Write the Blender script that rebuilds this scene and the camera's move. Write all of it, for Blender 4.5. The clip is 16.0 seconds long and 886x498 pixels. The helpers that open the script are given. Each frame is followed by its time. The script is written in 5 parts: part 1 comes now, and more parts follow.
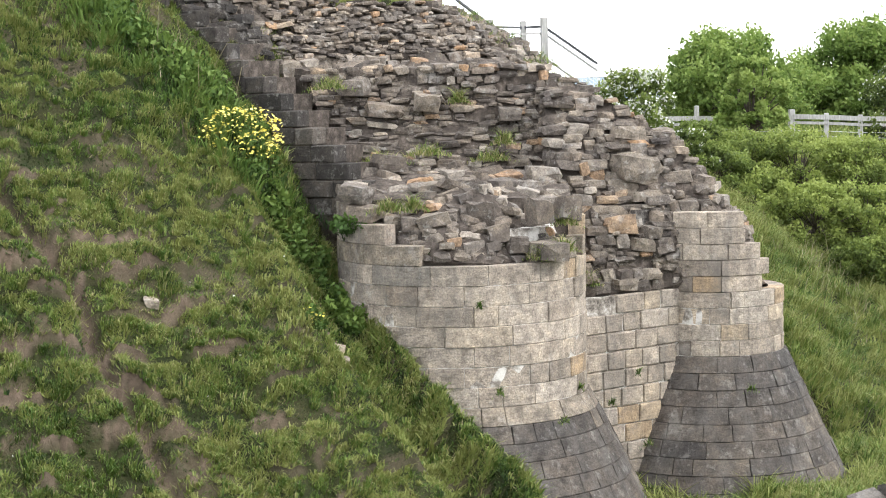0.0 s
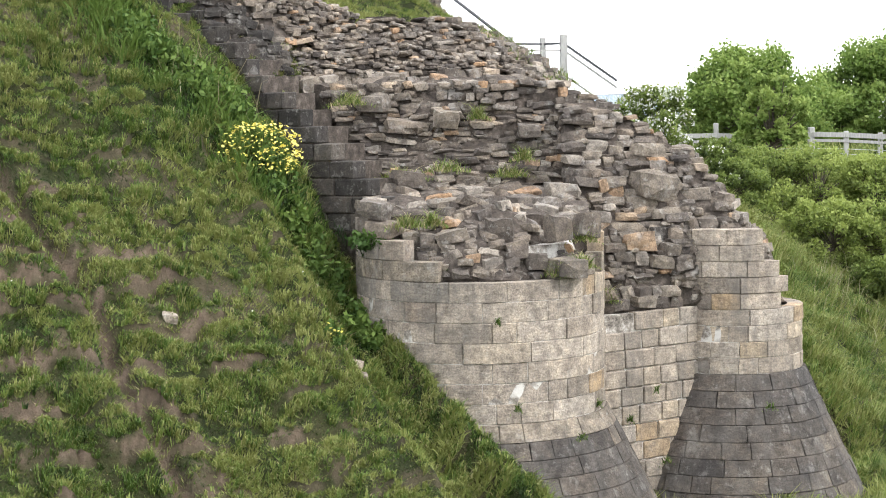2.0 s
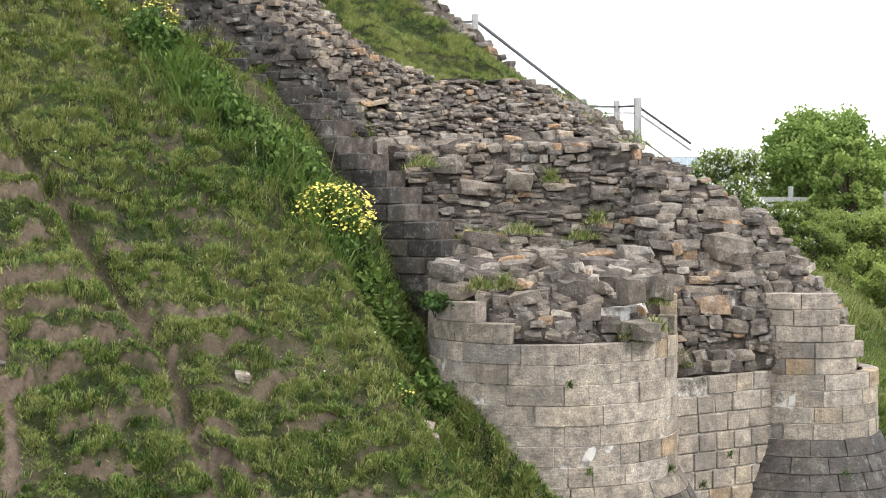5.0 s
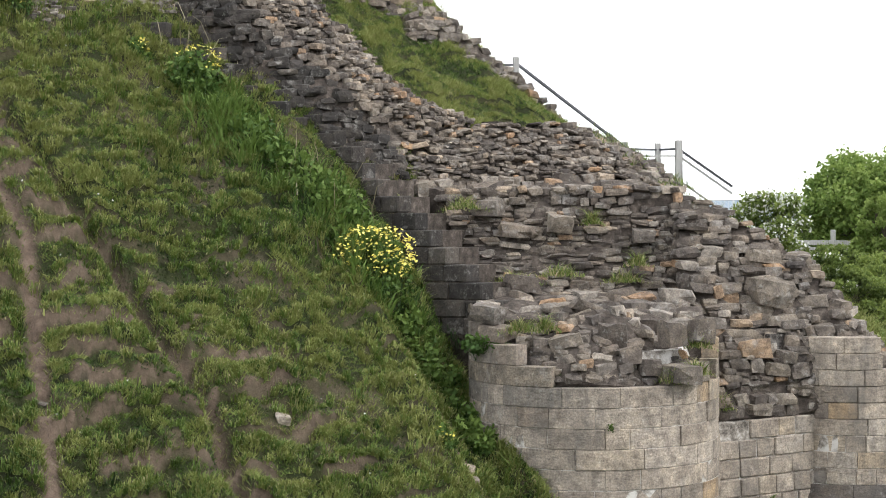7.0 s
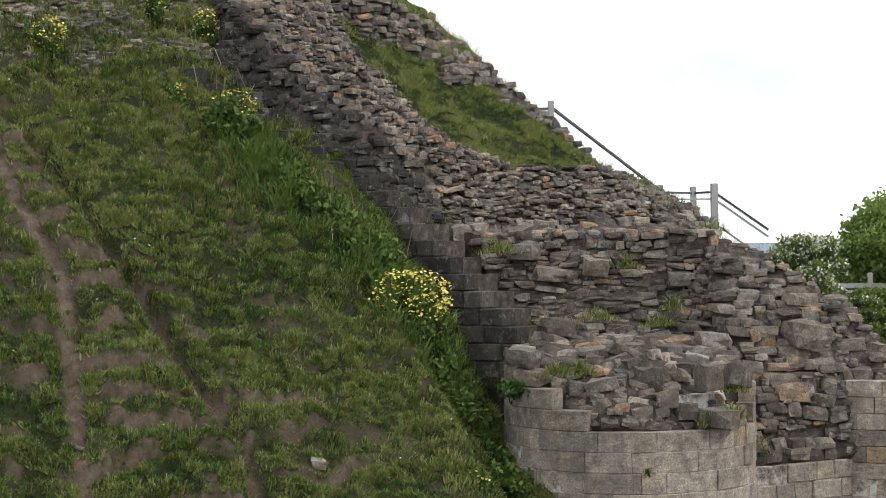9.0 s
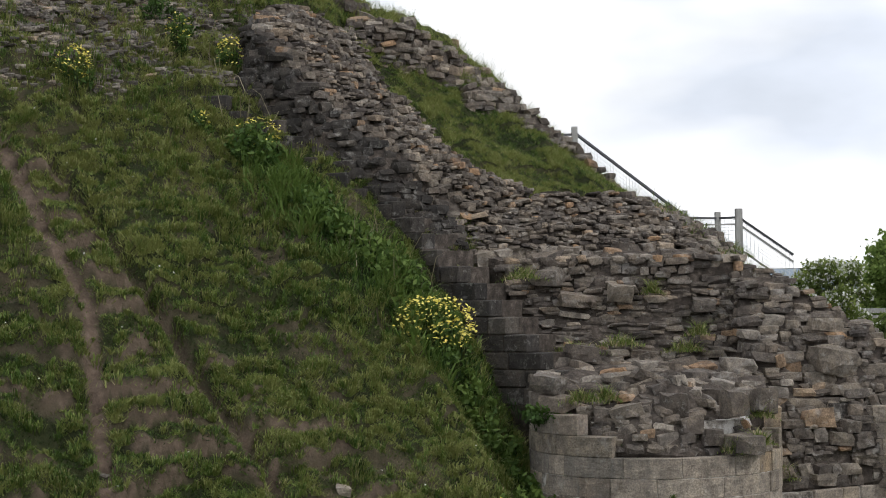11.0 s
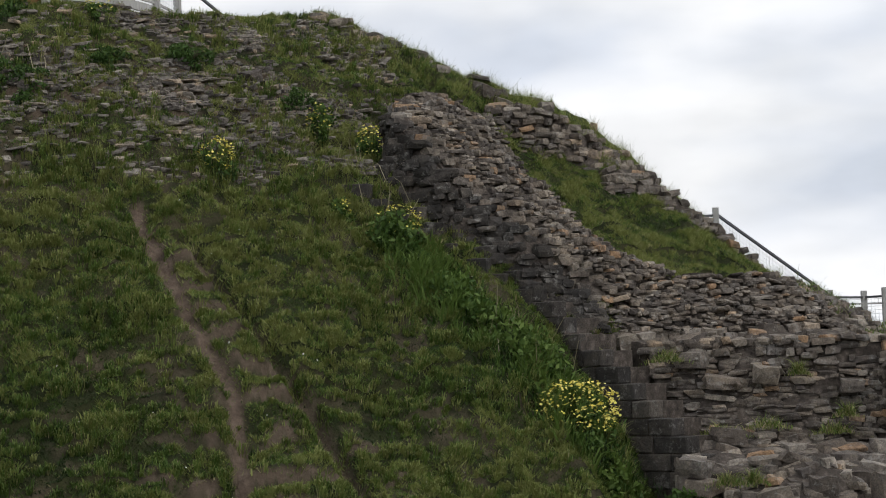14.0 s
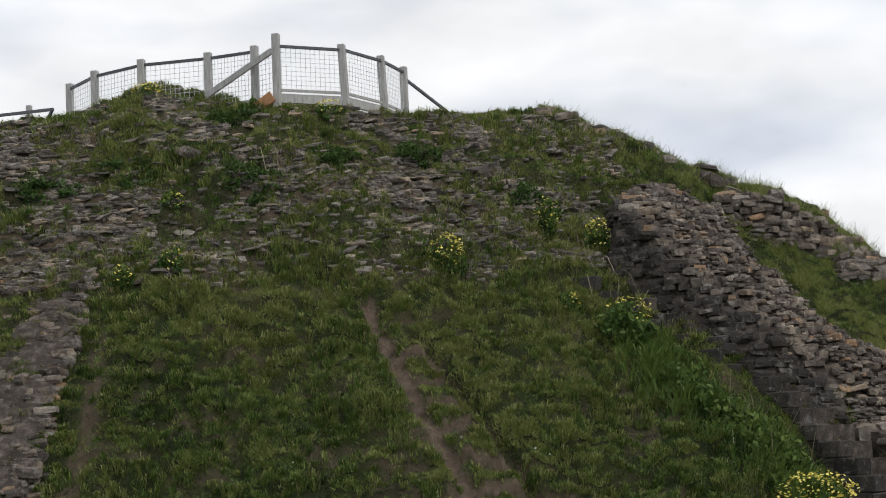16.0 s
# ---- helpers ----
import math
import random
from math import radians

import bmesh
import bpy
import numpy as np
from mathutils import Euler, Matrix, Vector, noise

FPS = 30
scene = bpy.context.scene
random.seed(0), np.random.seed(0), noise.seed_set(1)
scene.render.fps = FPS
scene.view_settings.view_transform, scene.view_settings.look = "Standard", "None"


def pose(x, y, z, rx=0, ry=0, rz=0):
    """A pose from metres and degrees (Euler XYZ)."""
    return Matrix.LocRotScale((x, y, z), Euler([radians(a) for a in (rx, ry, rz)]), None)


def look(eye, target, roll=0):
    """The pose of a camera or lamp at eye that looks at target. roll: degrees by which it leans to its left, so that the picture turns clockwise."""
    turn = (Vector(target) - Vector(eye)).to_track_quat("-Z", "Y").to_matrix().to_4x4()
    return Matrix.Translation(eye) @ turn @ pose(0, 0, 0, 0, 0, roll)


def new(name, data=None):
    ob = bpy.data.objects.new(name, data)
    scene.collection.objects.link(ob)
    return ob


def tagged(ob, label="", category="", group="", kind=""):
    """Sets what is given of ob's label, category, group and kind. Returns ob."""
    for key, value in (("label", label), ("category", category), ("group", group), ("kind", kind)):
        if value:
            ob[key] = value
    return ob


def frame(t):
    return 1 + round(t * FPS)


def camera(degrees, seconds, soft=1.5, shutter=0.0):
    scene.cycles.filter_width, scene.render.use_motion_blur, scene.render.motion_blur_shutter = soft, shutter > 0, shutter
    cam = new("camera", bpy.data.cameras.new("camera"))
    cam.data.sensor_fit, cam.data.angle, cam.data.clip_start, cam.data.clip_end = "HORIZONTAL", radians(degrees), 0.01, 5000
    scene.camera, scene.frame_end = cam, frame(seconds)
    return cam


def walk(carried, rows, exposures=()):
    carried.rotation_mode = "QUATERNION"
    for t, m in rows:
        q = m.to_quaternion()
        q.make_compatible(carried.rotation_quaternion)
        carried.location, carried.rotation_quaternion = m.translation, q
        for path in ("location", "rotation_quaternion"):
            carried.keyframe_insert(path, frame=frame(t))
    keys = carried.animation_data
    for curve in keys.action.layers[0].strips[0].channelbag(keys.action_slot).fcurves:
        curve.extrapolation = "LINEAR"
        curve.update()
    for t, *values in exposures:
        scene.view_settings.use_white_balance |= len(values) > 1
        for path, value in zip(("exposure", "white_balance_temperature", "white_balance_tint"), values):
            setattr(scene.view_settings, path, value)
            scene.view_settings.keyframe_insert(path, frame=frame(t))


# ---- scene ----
EYE = (0.0, 0.0, 8.0)
cam = camera(26.8, 16.0, 1.0)
# seconds, then the three turns of the camera, which pans on one spot
ROWS = [
    (0.0, 84.799, 1.243, -4.961), (0.5, 84.843, 1.235, -4.986), (1.0, 84.952, 1.247, -4.854), (1.5, 85.166, 1.175, -4.715),
    (2.0, 85.309, 1.035, -4.367), (2.5, 85.553, 0.933, -4.005), (3.0, 85.899, 0.931, -3.452), (3.5, 86.264, 0.892, -3.085),
    (4.0, 86.586, 0.807, -2.71), (6.5, 88.245, 0.65, -1.243), (7.0, 88.566, 0.643, -0.848), (7.5, 88.918, 0.623, -0.48),
    (8.0, 89.478, 0.687, -0.226), (8.5, 89.742, 0.836, -0.004), (9.0, 89.93, 0.783, 0.237), (11.5, 91.171, 1.025, 1.312),
    (12.0, 91.61, 0.996, 1.708), (12.5, 91.82, 1.055, 2.066), (13.0, 92.536, 1.227, 2.905), (13.5, 92.93, 1.362, 3.98),
    (14.0, 93.475, 1.816, 5.364), (14.5, 94.051, 1.821, 6.145), (15.0, 94.527, 2.123, 7.887), (15.5, 95.413, 2.237, 9.333),
    (16.0, 96.606, 2.383, 12.495),
]
EXPOSURES = [(0.0, 0.08), (4.0, 0.0), (6.5, -0.3), (7.5, -0.53), (9.0, -0.97), (12.5, -1.48), (14.5, -1.6), (16.0, -1.62)]
walk(cam, [(t, pose(*EYE, rx, ry, rz)) for t, rx, ry, rz in ROWS], EXPOSURES)

# ---- light: bright broken cloud, soft sun from the right ----
SUN_AZ, SUN_EL = 112.0, 44.0          # degrees to the right of the y axis, and above the horizon
world = bpy.data.worlds.new("sky")
scene.world = world
world.use_nodes = True
wt = world.node_tree
wt.nodes.clear()
w_out = wt.nodes.new("ShaderNodeOutputWorld")
w_bg = wt.nodes.new("ShaderNodeBackground")
w_sky = wt.nodes.new("ShaderNodeTexSky")
w_sky.sky_type, w_sky.sun_disc = "NISHITA", False
w_sky.sun_elevation, w_sky.sun_rotation = radians(SUN_EL), radians(SUN_AZ)
w_sky.air_density, w_sky.dust_density = 1.0, 2.0
w_co = wt.nodes.new("ShaderNodeTexCoord")
w_map = wt.nodes.new("ShaderNodeMapping")
w_map.inputs["Scale"].default_value = (1.0, 1.0, 2.6)
w_map.inputs["Location"].default_value = (0.35, 0.1, 0.2)
w_n = wt.nodes.new("ShaderNodeTexNoise")
w_n.inputs["Scale"].default_value, w_n.inputs["Detail"].default_value, w_n.inputs["Roughness"].default_value = 5.5, 5.0, 0.5
w_r = wt.nodes.new("ShaderNodeValToRGB")
w_r.color_ramp.elements[0].position, w_r.color_ramp.elements[0].color = 0.30, (0.75, 0.75, 0.75, 1)
w_r.color_ramp.elements[1].position, w_r.color_ramp.elements[1].color = 0.56, (1, 1, 1, 1)
w_n2 = wt.nodes.new("ShaderNodeTexNoise")
w_n2.inputs["Scale"].default_value, w_n2.inputs["Detail"].default_value = 4.5, 3.0
w_r2 = wt.nodes.new("ShaderNodeValToRGB")
w_r2.color_ramp.elements[0].position, w_r2.color_ramp.elements[0].color = 0.40, (22.0, 23.6, 26.6, 1)
w_r2.color_ramp.elements[1].position, w_r2.color_ramp.elements[1].color = 0.58, (31.5, 31.7, 32.2, 1)
w_mix = wt.nodes.new("ShaderNodeMix")
w_mix.data_type = "RGBA"
wt.links.new(w_co.outputs["Generated"], w_map.inputs["Vector"])
wt.links.new(w_map.outputs["Vector"], w_n.inputs["Vector"])
wt.links.new(w_map.outputs["Vector"], w_n2.inputs["Vector"])
wt.links.new(w_n.outputs["Fac"], w_r.inputs["Fac"])
wt.links.new(w_n2.outputs["Fac"], w_r2.inputs["Fac"])
wt.links.new(w_r.outputs["Color"], w_mix.inputs["Factor"])
wt.links.new(w_sky.outputs["Color"], w_mix.inputs["A"])
wt.links.new(w_r2.outputs["Color"], w_mix.inputs["B"])
wt.links.new(w_mix.outputs["Result"], w_bg.inputs["Color"])
w_bg.inputs["Strength"].default_value = 0.1
wt.links.new(w_bg.outputs["Background"], w_out.inputs["Surface"])
sun_data = bpy.data.lights.new("sun", "SUN")
sun_data.energy, sun_data.angle, sun_data.color = 2.7, radians(8), (1.0, 0.97, 0.93)
sun = new("sun", sun_data)
sun.matrix_world = look((40 * math.sin(radians(SUN_AZ)), 40 * math.cos(radians(SUN_AZ)), 60), (0, 0, 60 - 40 * math.tan(radians(SUN_EL))))


# ---- materials ----
def nodes_of(name, rough=0.9):
    m = bpy.data.materials.new(name)
    m.use_nodes = True
    t = m.node_tree
    b = t.nodes["Principled BSDF"]
    b.inputs["Roughness"].default_value = rough
    b.inputs["Specular IOR Level"].default_value = 0.25
    return m, t, b


def ramp(t, source, stops):
    r = t.nodes.new("ShaderNodeValToRGB")
    e = r.color_ramp.elements
    while len(e) < len(stops):
        e.new(0.5)
    for el, (p, c) in zip(e, stops):
        el.position, el.color = p, (*c, 1)
    t.links.new(source, r.inputs["Fac"])
    return r.outputs["Color"]


def noise_tex(t, scale, detail=4.0, rough=0.55, vector=None):
    n = t.nodes.new("ShaderNodeTexNoise")
    n.inputs["Scale"].default_value, n.inputs["Detail"].default_value, n.inputs["Roughness"].default_value = scale, detail, rough
    if vector is None:
        g = t.nodes.new("ShaderNodeNewGeometry")
        vector = g.outputs["Position"]
    t.links.new(vector, n.inputs["Vector"])
    return n.outputs["Fac"]


def blend(t, fac, a, b, how="MIX"):
    m = t.nodes.new("ShaderNodeMix")
    m.data_type, m.blend_type = "RGBA", how
    for key, v in (("Factor", fac), ("A", a), ("B", b)):
        if hasattr(v, "is_linked"):
            t.links.new(v, m.inputs[key])
        elif key == "Factor":
            m.inputs[key].default_value = v
        else:
            m.inputs[key].default_value = (*v, 1)
    return m.outputs["Result"]


def bump(t, b, height, strength, distance):
    n = t.nodes.new("ShaderNodeBump")
    n.inputs["Strength"].default_value, n.inputs["Distance"].default_value = strength, distance
    t.links.new(height, n.inputs["Height"])
    t.links.new(n.outputs["Normal"], b.inputs["Normal"])


def stone_material(name, stops, per_object, stain=(0.07, 0.06, 0.055), stain_at=(0.50, 0.66), lichen=0.6, streak=False, drips=0.0):
    """Weathered stone: each piece has its own tone, with grain, stains and pale lichen."""
    m, t, b = nodes_of(name, 0.92)
    if per_object:
        src = t.nodes.new("ShaderNodeObjectInfo").outputs["Random"]
    else:
        src = t.nodes.new("ShaderNodeNewGeometry").outputs["Random Per Island"]
    base = ramp(t, src, stops)
    grain = noise_tex(t, 38.0, 6.0, 0.65)
    base = blend(t, 1.0, base, ramp(t, grain, [(0.28, (0.5, 0.48, 0.46)), (0.72, (1.38, 1.35, 1.3))]), "MULTIPLY")
    blotch = noise_tex(t, 6.5, 5.0, 0.6)
    base = blend(t, 1.0, base, ramp(t, blotch, [(0.3, (0.55, 0.54, 0.54)), (0.5, (1.0, 1.0, 1.0)), (0.72, (1.42, 1.38, 1.3))]), "MULTIPLY")
    stains = noise_tex(t, 1.6, 7.0, 0.62)
    base = blend(t, ramp(t, stains, [(stain_at[0], (0, 0, 0)), (stain_at[1], (0.75, 0.75, 0.75))]), base, stain)
    if streak:
        g = t.nodes.new("ShaderNodeNewGeometry")
        mp = t.nodes.new("ShaderNodeMapping")
        mp.inputs["Scale"].default_value = (0.8, 0.8, 4.5)
        mp.inputs["Rotation"].default_value = (0.3, 0.35, 0)
        t.links.new(g.outputs["Position"], mp.inputs["Vector"])
        s = noise_tex(t, 8.0, 4.0, 0.6, mp.outputs["Vector"])
        base = blend(t, 0.4, base, blend(t, 1.0, base, ramp(t, s, [(0.35, (0.6, 0.57, 0.54)), (0.62, (1.22, 1.2, 1.16))]), "MULTIPLY"))
    if drips:
        g2 = t.nodes.new("ShaderNodeNewGeometry")
        mp2 = t.nodes.new("ShaderNodeMapping")
        mp2.inputs["Scale"].default_value = (2.4, 2.4, 0.45)
        t.links.new(g2.outputs["Position"], mp2.inputs["Vector"])
        dr = noise_tex(t, 1.3, 6.0, 0.65, mp2.outputs["Vector"])
        base = blend(t, ramp(t, dr, [(0.46, (0, 0, 0)), (0.66, (drips, drips, drips))]), base, (0.15, 0.14, 0.128))
    li = noise_tex(t, 9.0, 5.0, 0.7)
    base = blend(t, ramp(t, li, [(0.58, (0, 0, 0)), (0.68, (lichen, lichen, lichen))]), base, (0.50, 0.49, 0.45))
    pale = noise_tex(t, 2.7, 6.0, 0.72)
    base = blend(t, ramp(t, pale, [(0.57, (0, 0, 0)), (0.66, (lichen, lichen, lichen))]), base, (0.46, 0.44, 0.405))
    t.links.new(base, b.inputs["Base Color"])
    rel = noise_tex(t, 16.0, 8.0, 0.7)
    bump(t, b, rel, 0.85, 0.04)
    return m


ASHLAR = stone_material("buff_ashlar", [(0.0, (0.23, 0.20, 0.17)), (0.14, (0.42, 0.375, 0.325)), (0.3, (0.32, 0.28, 0.24)), (0.45, (0.48, 0.435, 0.385)), (0.6, (0.36, 0.315, 0.27)), (0.75, (0.46, 0.405, 0.345)), (0.88, (0.41, 0.35, 0.275)), (0.975, (0.40, 0.305, 0.205))], True, (0.16, 0.138, 0.115), (0.50, 0.72), 0.16, True, 0.5)
GRIT = stone_material("dark_ashlar", [(0.0, (0.06, 0.055, 0.052)), (0.4, (0.115, 0.10, 0.088)), (0.75, (0.08, 0.074, 0.071)), (1.0, (0.17, 0.145, 0.12))], True, (0.05, 0.047, 0.047), (0.46, 0.64), 0.22, True, 0.4)
# grey facing stone, its colour darkened further for the wall's shaded side
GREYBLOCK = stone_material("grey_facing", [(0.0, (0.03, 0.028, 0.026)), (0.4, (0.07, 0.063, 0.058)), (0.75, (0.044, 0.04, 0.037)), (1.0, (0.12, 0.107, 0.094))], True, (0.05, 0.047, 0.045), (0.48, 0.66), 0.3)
RUBBLE_STOPS = [(0.0, (0.07, 0.062, 0.058)), (0.2, (0.21, 0.178, 0.148)), (0.40, (0.10, 0.088, 0.08)), (0.58, (0.25, 0.218, 0.18)), (0.76, (0.14, 0.124, 0.112)), (0.88, (0.35, 0.318, 0.278)), (0.94, (0.33, 0.265, 0.20)), (0.985, (0.34, 0.225, 0.14))]
RUBBLE = stone_material("rubble_stone", RUBBLE_STOPS, True, lichen=0.35)
RUBBLE_MANY = stone_material("rubble_stone_mass", RUBBLE_STOPS, False, lichen=0.35)
GREYASH = stone_material("grey_ashlar", [(0.0, (0.25, 0.23, 0.205)), (0.3, (0.33, 0.30, 0.27)), (0.55, (0.27, 0.235, 0.205)), (0.8, (0.38, 0.345, 0.31)), (1.0, (0.34, 0.285, 0.235))], True, (0.12, 0.108, 0.095), (0.46, 0.66), 0.3, True, 0.7)
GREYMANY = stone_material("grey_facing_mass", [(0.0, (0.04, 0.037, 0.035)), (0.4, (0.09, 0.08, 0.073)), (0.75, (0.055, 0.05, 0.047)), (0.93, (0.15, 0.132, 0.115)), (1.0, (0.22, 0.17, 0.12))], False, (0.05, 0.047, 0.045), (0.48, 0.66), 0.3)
SCREE = stone_material("grey_scree", [(0.0, (0.09, 0.082, 0.075)), (0.5, (0.19, 0.172, 0.155)), (0.85, (0.30, 0.275, 0.24)), (1.0, (0.36, 0.28, 0.2))], False, lichen=0.3)


def core_material():
    m, t, b = nodes_of("mortar_core", 0.95)
    a = noise_tex(t, 7.0, 8.0, 0.7)
    c = ramp(t, a, [(0.3, (0.035, 0.029, 0.025)), (0.52, (0.09, 0.074, 0.062)), (0.72, (0.22, 0.185, 0.155))])
    t.links.new(c, b.inputs["Base Color"])
    bump(t, b, noise_tex(t, 22.0, 8.0, 0.75), 0.8, 0.05)
    return m


CORE = core_material()


def joint_material():
    m, t, b = nodes_of("pale_joint_mortar", 0.95)
    c = ramp(t, noise_tex(t, 4.0, 6.0, 0.7), [(0.36, (0.08, 0.07, 0.06)), (0.46, (0.28, 0.25, 0.215)), (0.58, (0.62, 0.595, 0.55))])
    t.links.new(c, b.inputs["Base Color"])
    bump(t, b, noise_tex(t, 30.0, 5.0), 0.5, 0.02)
    return m


JOINT = joint_material()


def ground_material():
    m, t, b = nodes_of("turf_and_soil", 1.0)
    soil = t.nodes.new("ShaderNodeAttribute")
    soil.attribute_name = "soil"
    grass = ramp(t, noise_tex(t, 1.1, 6.0, 0.6), [(0.3, (0.012, 0.018, 0.006)), (0.5, (0.028, 0.033, 0.011)), (0.75, (0.06, 0.052, 0.026))])
    grass = blend(t, 1.0, grass, ramp(t, noise_tex(t, 30.0, 5.0, 0.7), [(0.3, (0.5, 0.5, 0.5)), (0.7, (1.3, 1.3, 1.2))]), "MULTIPLY")
    dirt = ramp(t, noise_tex(t, 6.0, 8.0, 0.7), [(0.3, (0.07, 0.051, 0.039)), (0.55, (0.14, 0.102, 0.076)), (0.75, (0.22, 0.168, 0.13))])
    c = blend(t, soil.outputs["Fac"], grass, dirt)
    t.links.new(c, b.inputs["Base Color"])
    bump(t, b, noise_tex(t, 14.0, 8.0, 0.7), 0.7, 0.06)
    return m


GROUND = ground_material()


def blade_material(name, stops, trans=0.35):
    m, t, b = nodes_of(name, 0.6)
    tone = t.nodes.new("ShaderNodeAttribute")
    tone.attribute_name = "tone"
    c = ramp(t, tone.outputs["Fac"], stops)
    t.links.new(c, b.inputs["Base Color"])
    tr = t.nodes.new("ShaderNodeBsdfTranslucent")
    t.links.new(c, tr.inputs["Color"])
    mix = t.nodes.new("ShaderNodeMixShader")
    mix.inputs["Fac"].default_value = trans
    t.links.new(b.outputs["BSDF"], mix.inputs[1])
    t.links.new(tr.outputs["BSDF"], mix.inputs[2])
    t.links.new(mix.outputs["Shader"], t.nodes["Material Output"].inputs["Surface"])
    return m


TURF = blade_material("grass_blades", [(0.0, (0.018, 0.038, 0.009)), (0.4, (0.086, 0.148, 0.030)), (0.7, (0.165, 0.225, 0.052)), (0.9, (0.25, 0.27, 0.085)), (1.0, (0.40, 0.34, 0.20))], 0.22)
STRAW = blade_material("dry_stalks", [(0.0, (0.22, 0.19, 0.11)), (1.0, (0.45, 0.40, 0.28))])
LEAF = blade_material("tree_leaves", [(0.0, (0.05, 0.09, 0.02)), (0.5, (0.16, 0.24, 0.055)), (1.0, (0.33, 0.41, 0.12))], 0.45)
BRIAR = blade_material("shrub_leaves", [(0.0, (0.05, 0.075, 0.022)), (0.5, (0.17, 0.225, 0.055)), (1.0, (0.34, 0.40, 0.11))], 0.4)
WEED = blade_material("weed_leaves", [(0.0, (0.025, 0.05, 0.012)), (0.5, (0.06, 0.115, 0.024)), (1.0, (0.15, 0.22, 0.05))], 0.3)
YELLOW = blade_material("yellow_petals", [(0.0, (0.75, 0.62, 0.08)), (1.0, (0.92, 0.84, 0.28))], 0.2)
WHITE = blade_material("white_petals", [(0.0, (0.55, 0.56, 0.5)), (1.0, (0.8, 0.8, 0.76))], 0.2)


def wood_material(name, a, b_, c_):
    m, t, b = nodes_of(name, 0.8)
    g = t.nodes.new("ShaderNodeNewGeometry")
    mp = t.nodes.new("ShaderNodeMapping")
    mp.inputs["Scale"].default_value = (14.0, 14.0, 1.5)
    t.links.new(g.outputs["Position"], mp.inputs["Vector"])
    n = noise_tex(t, 3.0, 6.0, 0.6, mp.outputs["Vector"])
    t.links.new(ramp(t, n, [(0.3, a), (0.55, b_), (0.75, c_)]), b.inputs["Base Color"])
    bump(t, b, n, 0.3, 0.01)
    return m


TIMBER = wood_material("silvered_timber", (0.30, 0.29, 0.28), (0.46, 0.45, 0.43), (0.60, 0.59, 0.57))
NEWWOOD = wood_material("orange_timber", (0.34, 0.17, 0.08), (0.45, 0.24, 0.12), (0.52, 0.30, 0.16))
BARK = wood_material("bark", (0.05, 0.04, 0.03), (0.10, 0.085, 0.065), (0.16, 0.14, 0.11))


def metal_material(name, col, rough, metallic):
    m, t, b = nodes_of(name, rough)
    t.links.new(ramp(t, noise_tex(t, 12.0), [(0.3, tuple(0.8 * v for v in col)), (0.7, col)]), b.inputs["Base Color"])
    b.inputs["Metallic"].default_value = metallic
    return m


RAILMETAL = metal_material("dark_handrail", (0.13, 0.13, 0.14), 0.5, 0.2)
WIRE = metal_material("galvanised_wire", (0.72, 0.73, 0.74), 0.5, 0.1)


# ---- helpers ----
def lattice(i, j, seed):
    n = (i.astype(np.int64) * 374761393 + j.astype(np.int64) * 668265263 + seed * 982451653) & 0x7FFFFFFF
    n = ((n ^ (n >> 13)) * 1274126177) & 0x7FFFFFFF
    return ((n ^ (n >> 16)) & 0xFFFF) / 65535.0


def vnoise(x, y, seed=0):
    x, y = np.asarray(x, float), np.asarray(y, float)
    i, j = np.floor(x), np.floor(y)
    u, v = x - i, y - j
    u, v = u * u * (3 - 2 * u), v * v * (3 - 2 * v)
    a, b, c, d = (lattice(i + p, j + q, seed) for p, q in ((0, 0), (1, 0), (0, 1), (1, 1)))
    return (a * (1 - u) + b * u) * (1 - v) + (c * (1 - u) + d * u) * v


def fbm(x, y, seed=0, octaves=4):
    s, amp, f = 0.0, 0.5, 1.0
    for k in range(octaves):
        s = s + amp * vnoise(np.asarray(x) * f, np.asarray(y) * f, seed + k)
        amp, f = amp / 2, f * 2.03
    return s / (1 - 0.5 ** octaves)


def quick_mesh(name, verts, faces, material, tone=None, flat=False):
    """A mesh from numpy arrays: verts (n, 3), faces (m, k)."""
    me = bpy.data.meshes.new(name)
    verts, faces = np.asarray(verts, np.float32), np.asarray(faces, np.int32)
    m, k = faces.shape
    me.vertices.add(len(verts))
    me.vertices.foreach_set("co", verts.ravel())
    me.loops.add(m * k)
    me.loops.foreach_set("vertex_index", faces.ravel())
    me.polygons.add(m)
    me.polygons.foreach_set("loop_start", np.arange(m, dtype=np.int32) * k)
    if tone is not None:
        at = me.attributes.new("tone", "FLOAT", "POINT")
        at.data.foreach_set("value", np.asarray(tone, np.float32))
    me.materials.append(material)
    me.update(calc_edges=True)
    if flat:
        me.shade_flat()
    return me


def part(name, data, material, parent, label="", kind=""):
    """One mesh object under a thing or a part; data is a bmesh or a mesh."""
    if isinstance(data, bmesh.types.BMesh):
        me = bpy.data.meshes.new(name)
        data.to_mesh(me)
        data.free()
        me.materials.append(material)
        data = me
    ob = new(name, data)
    ob.parent = parent
    return tagged(ob, label, kind=kind)


def thing(name, data, material, label, category, group="", kind=""):
    ob = part(name, data, material, None)
    return tagged(ob, label, category, group, kind)


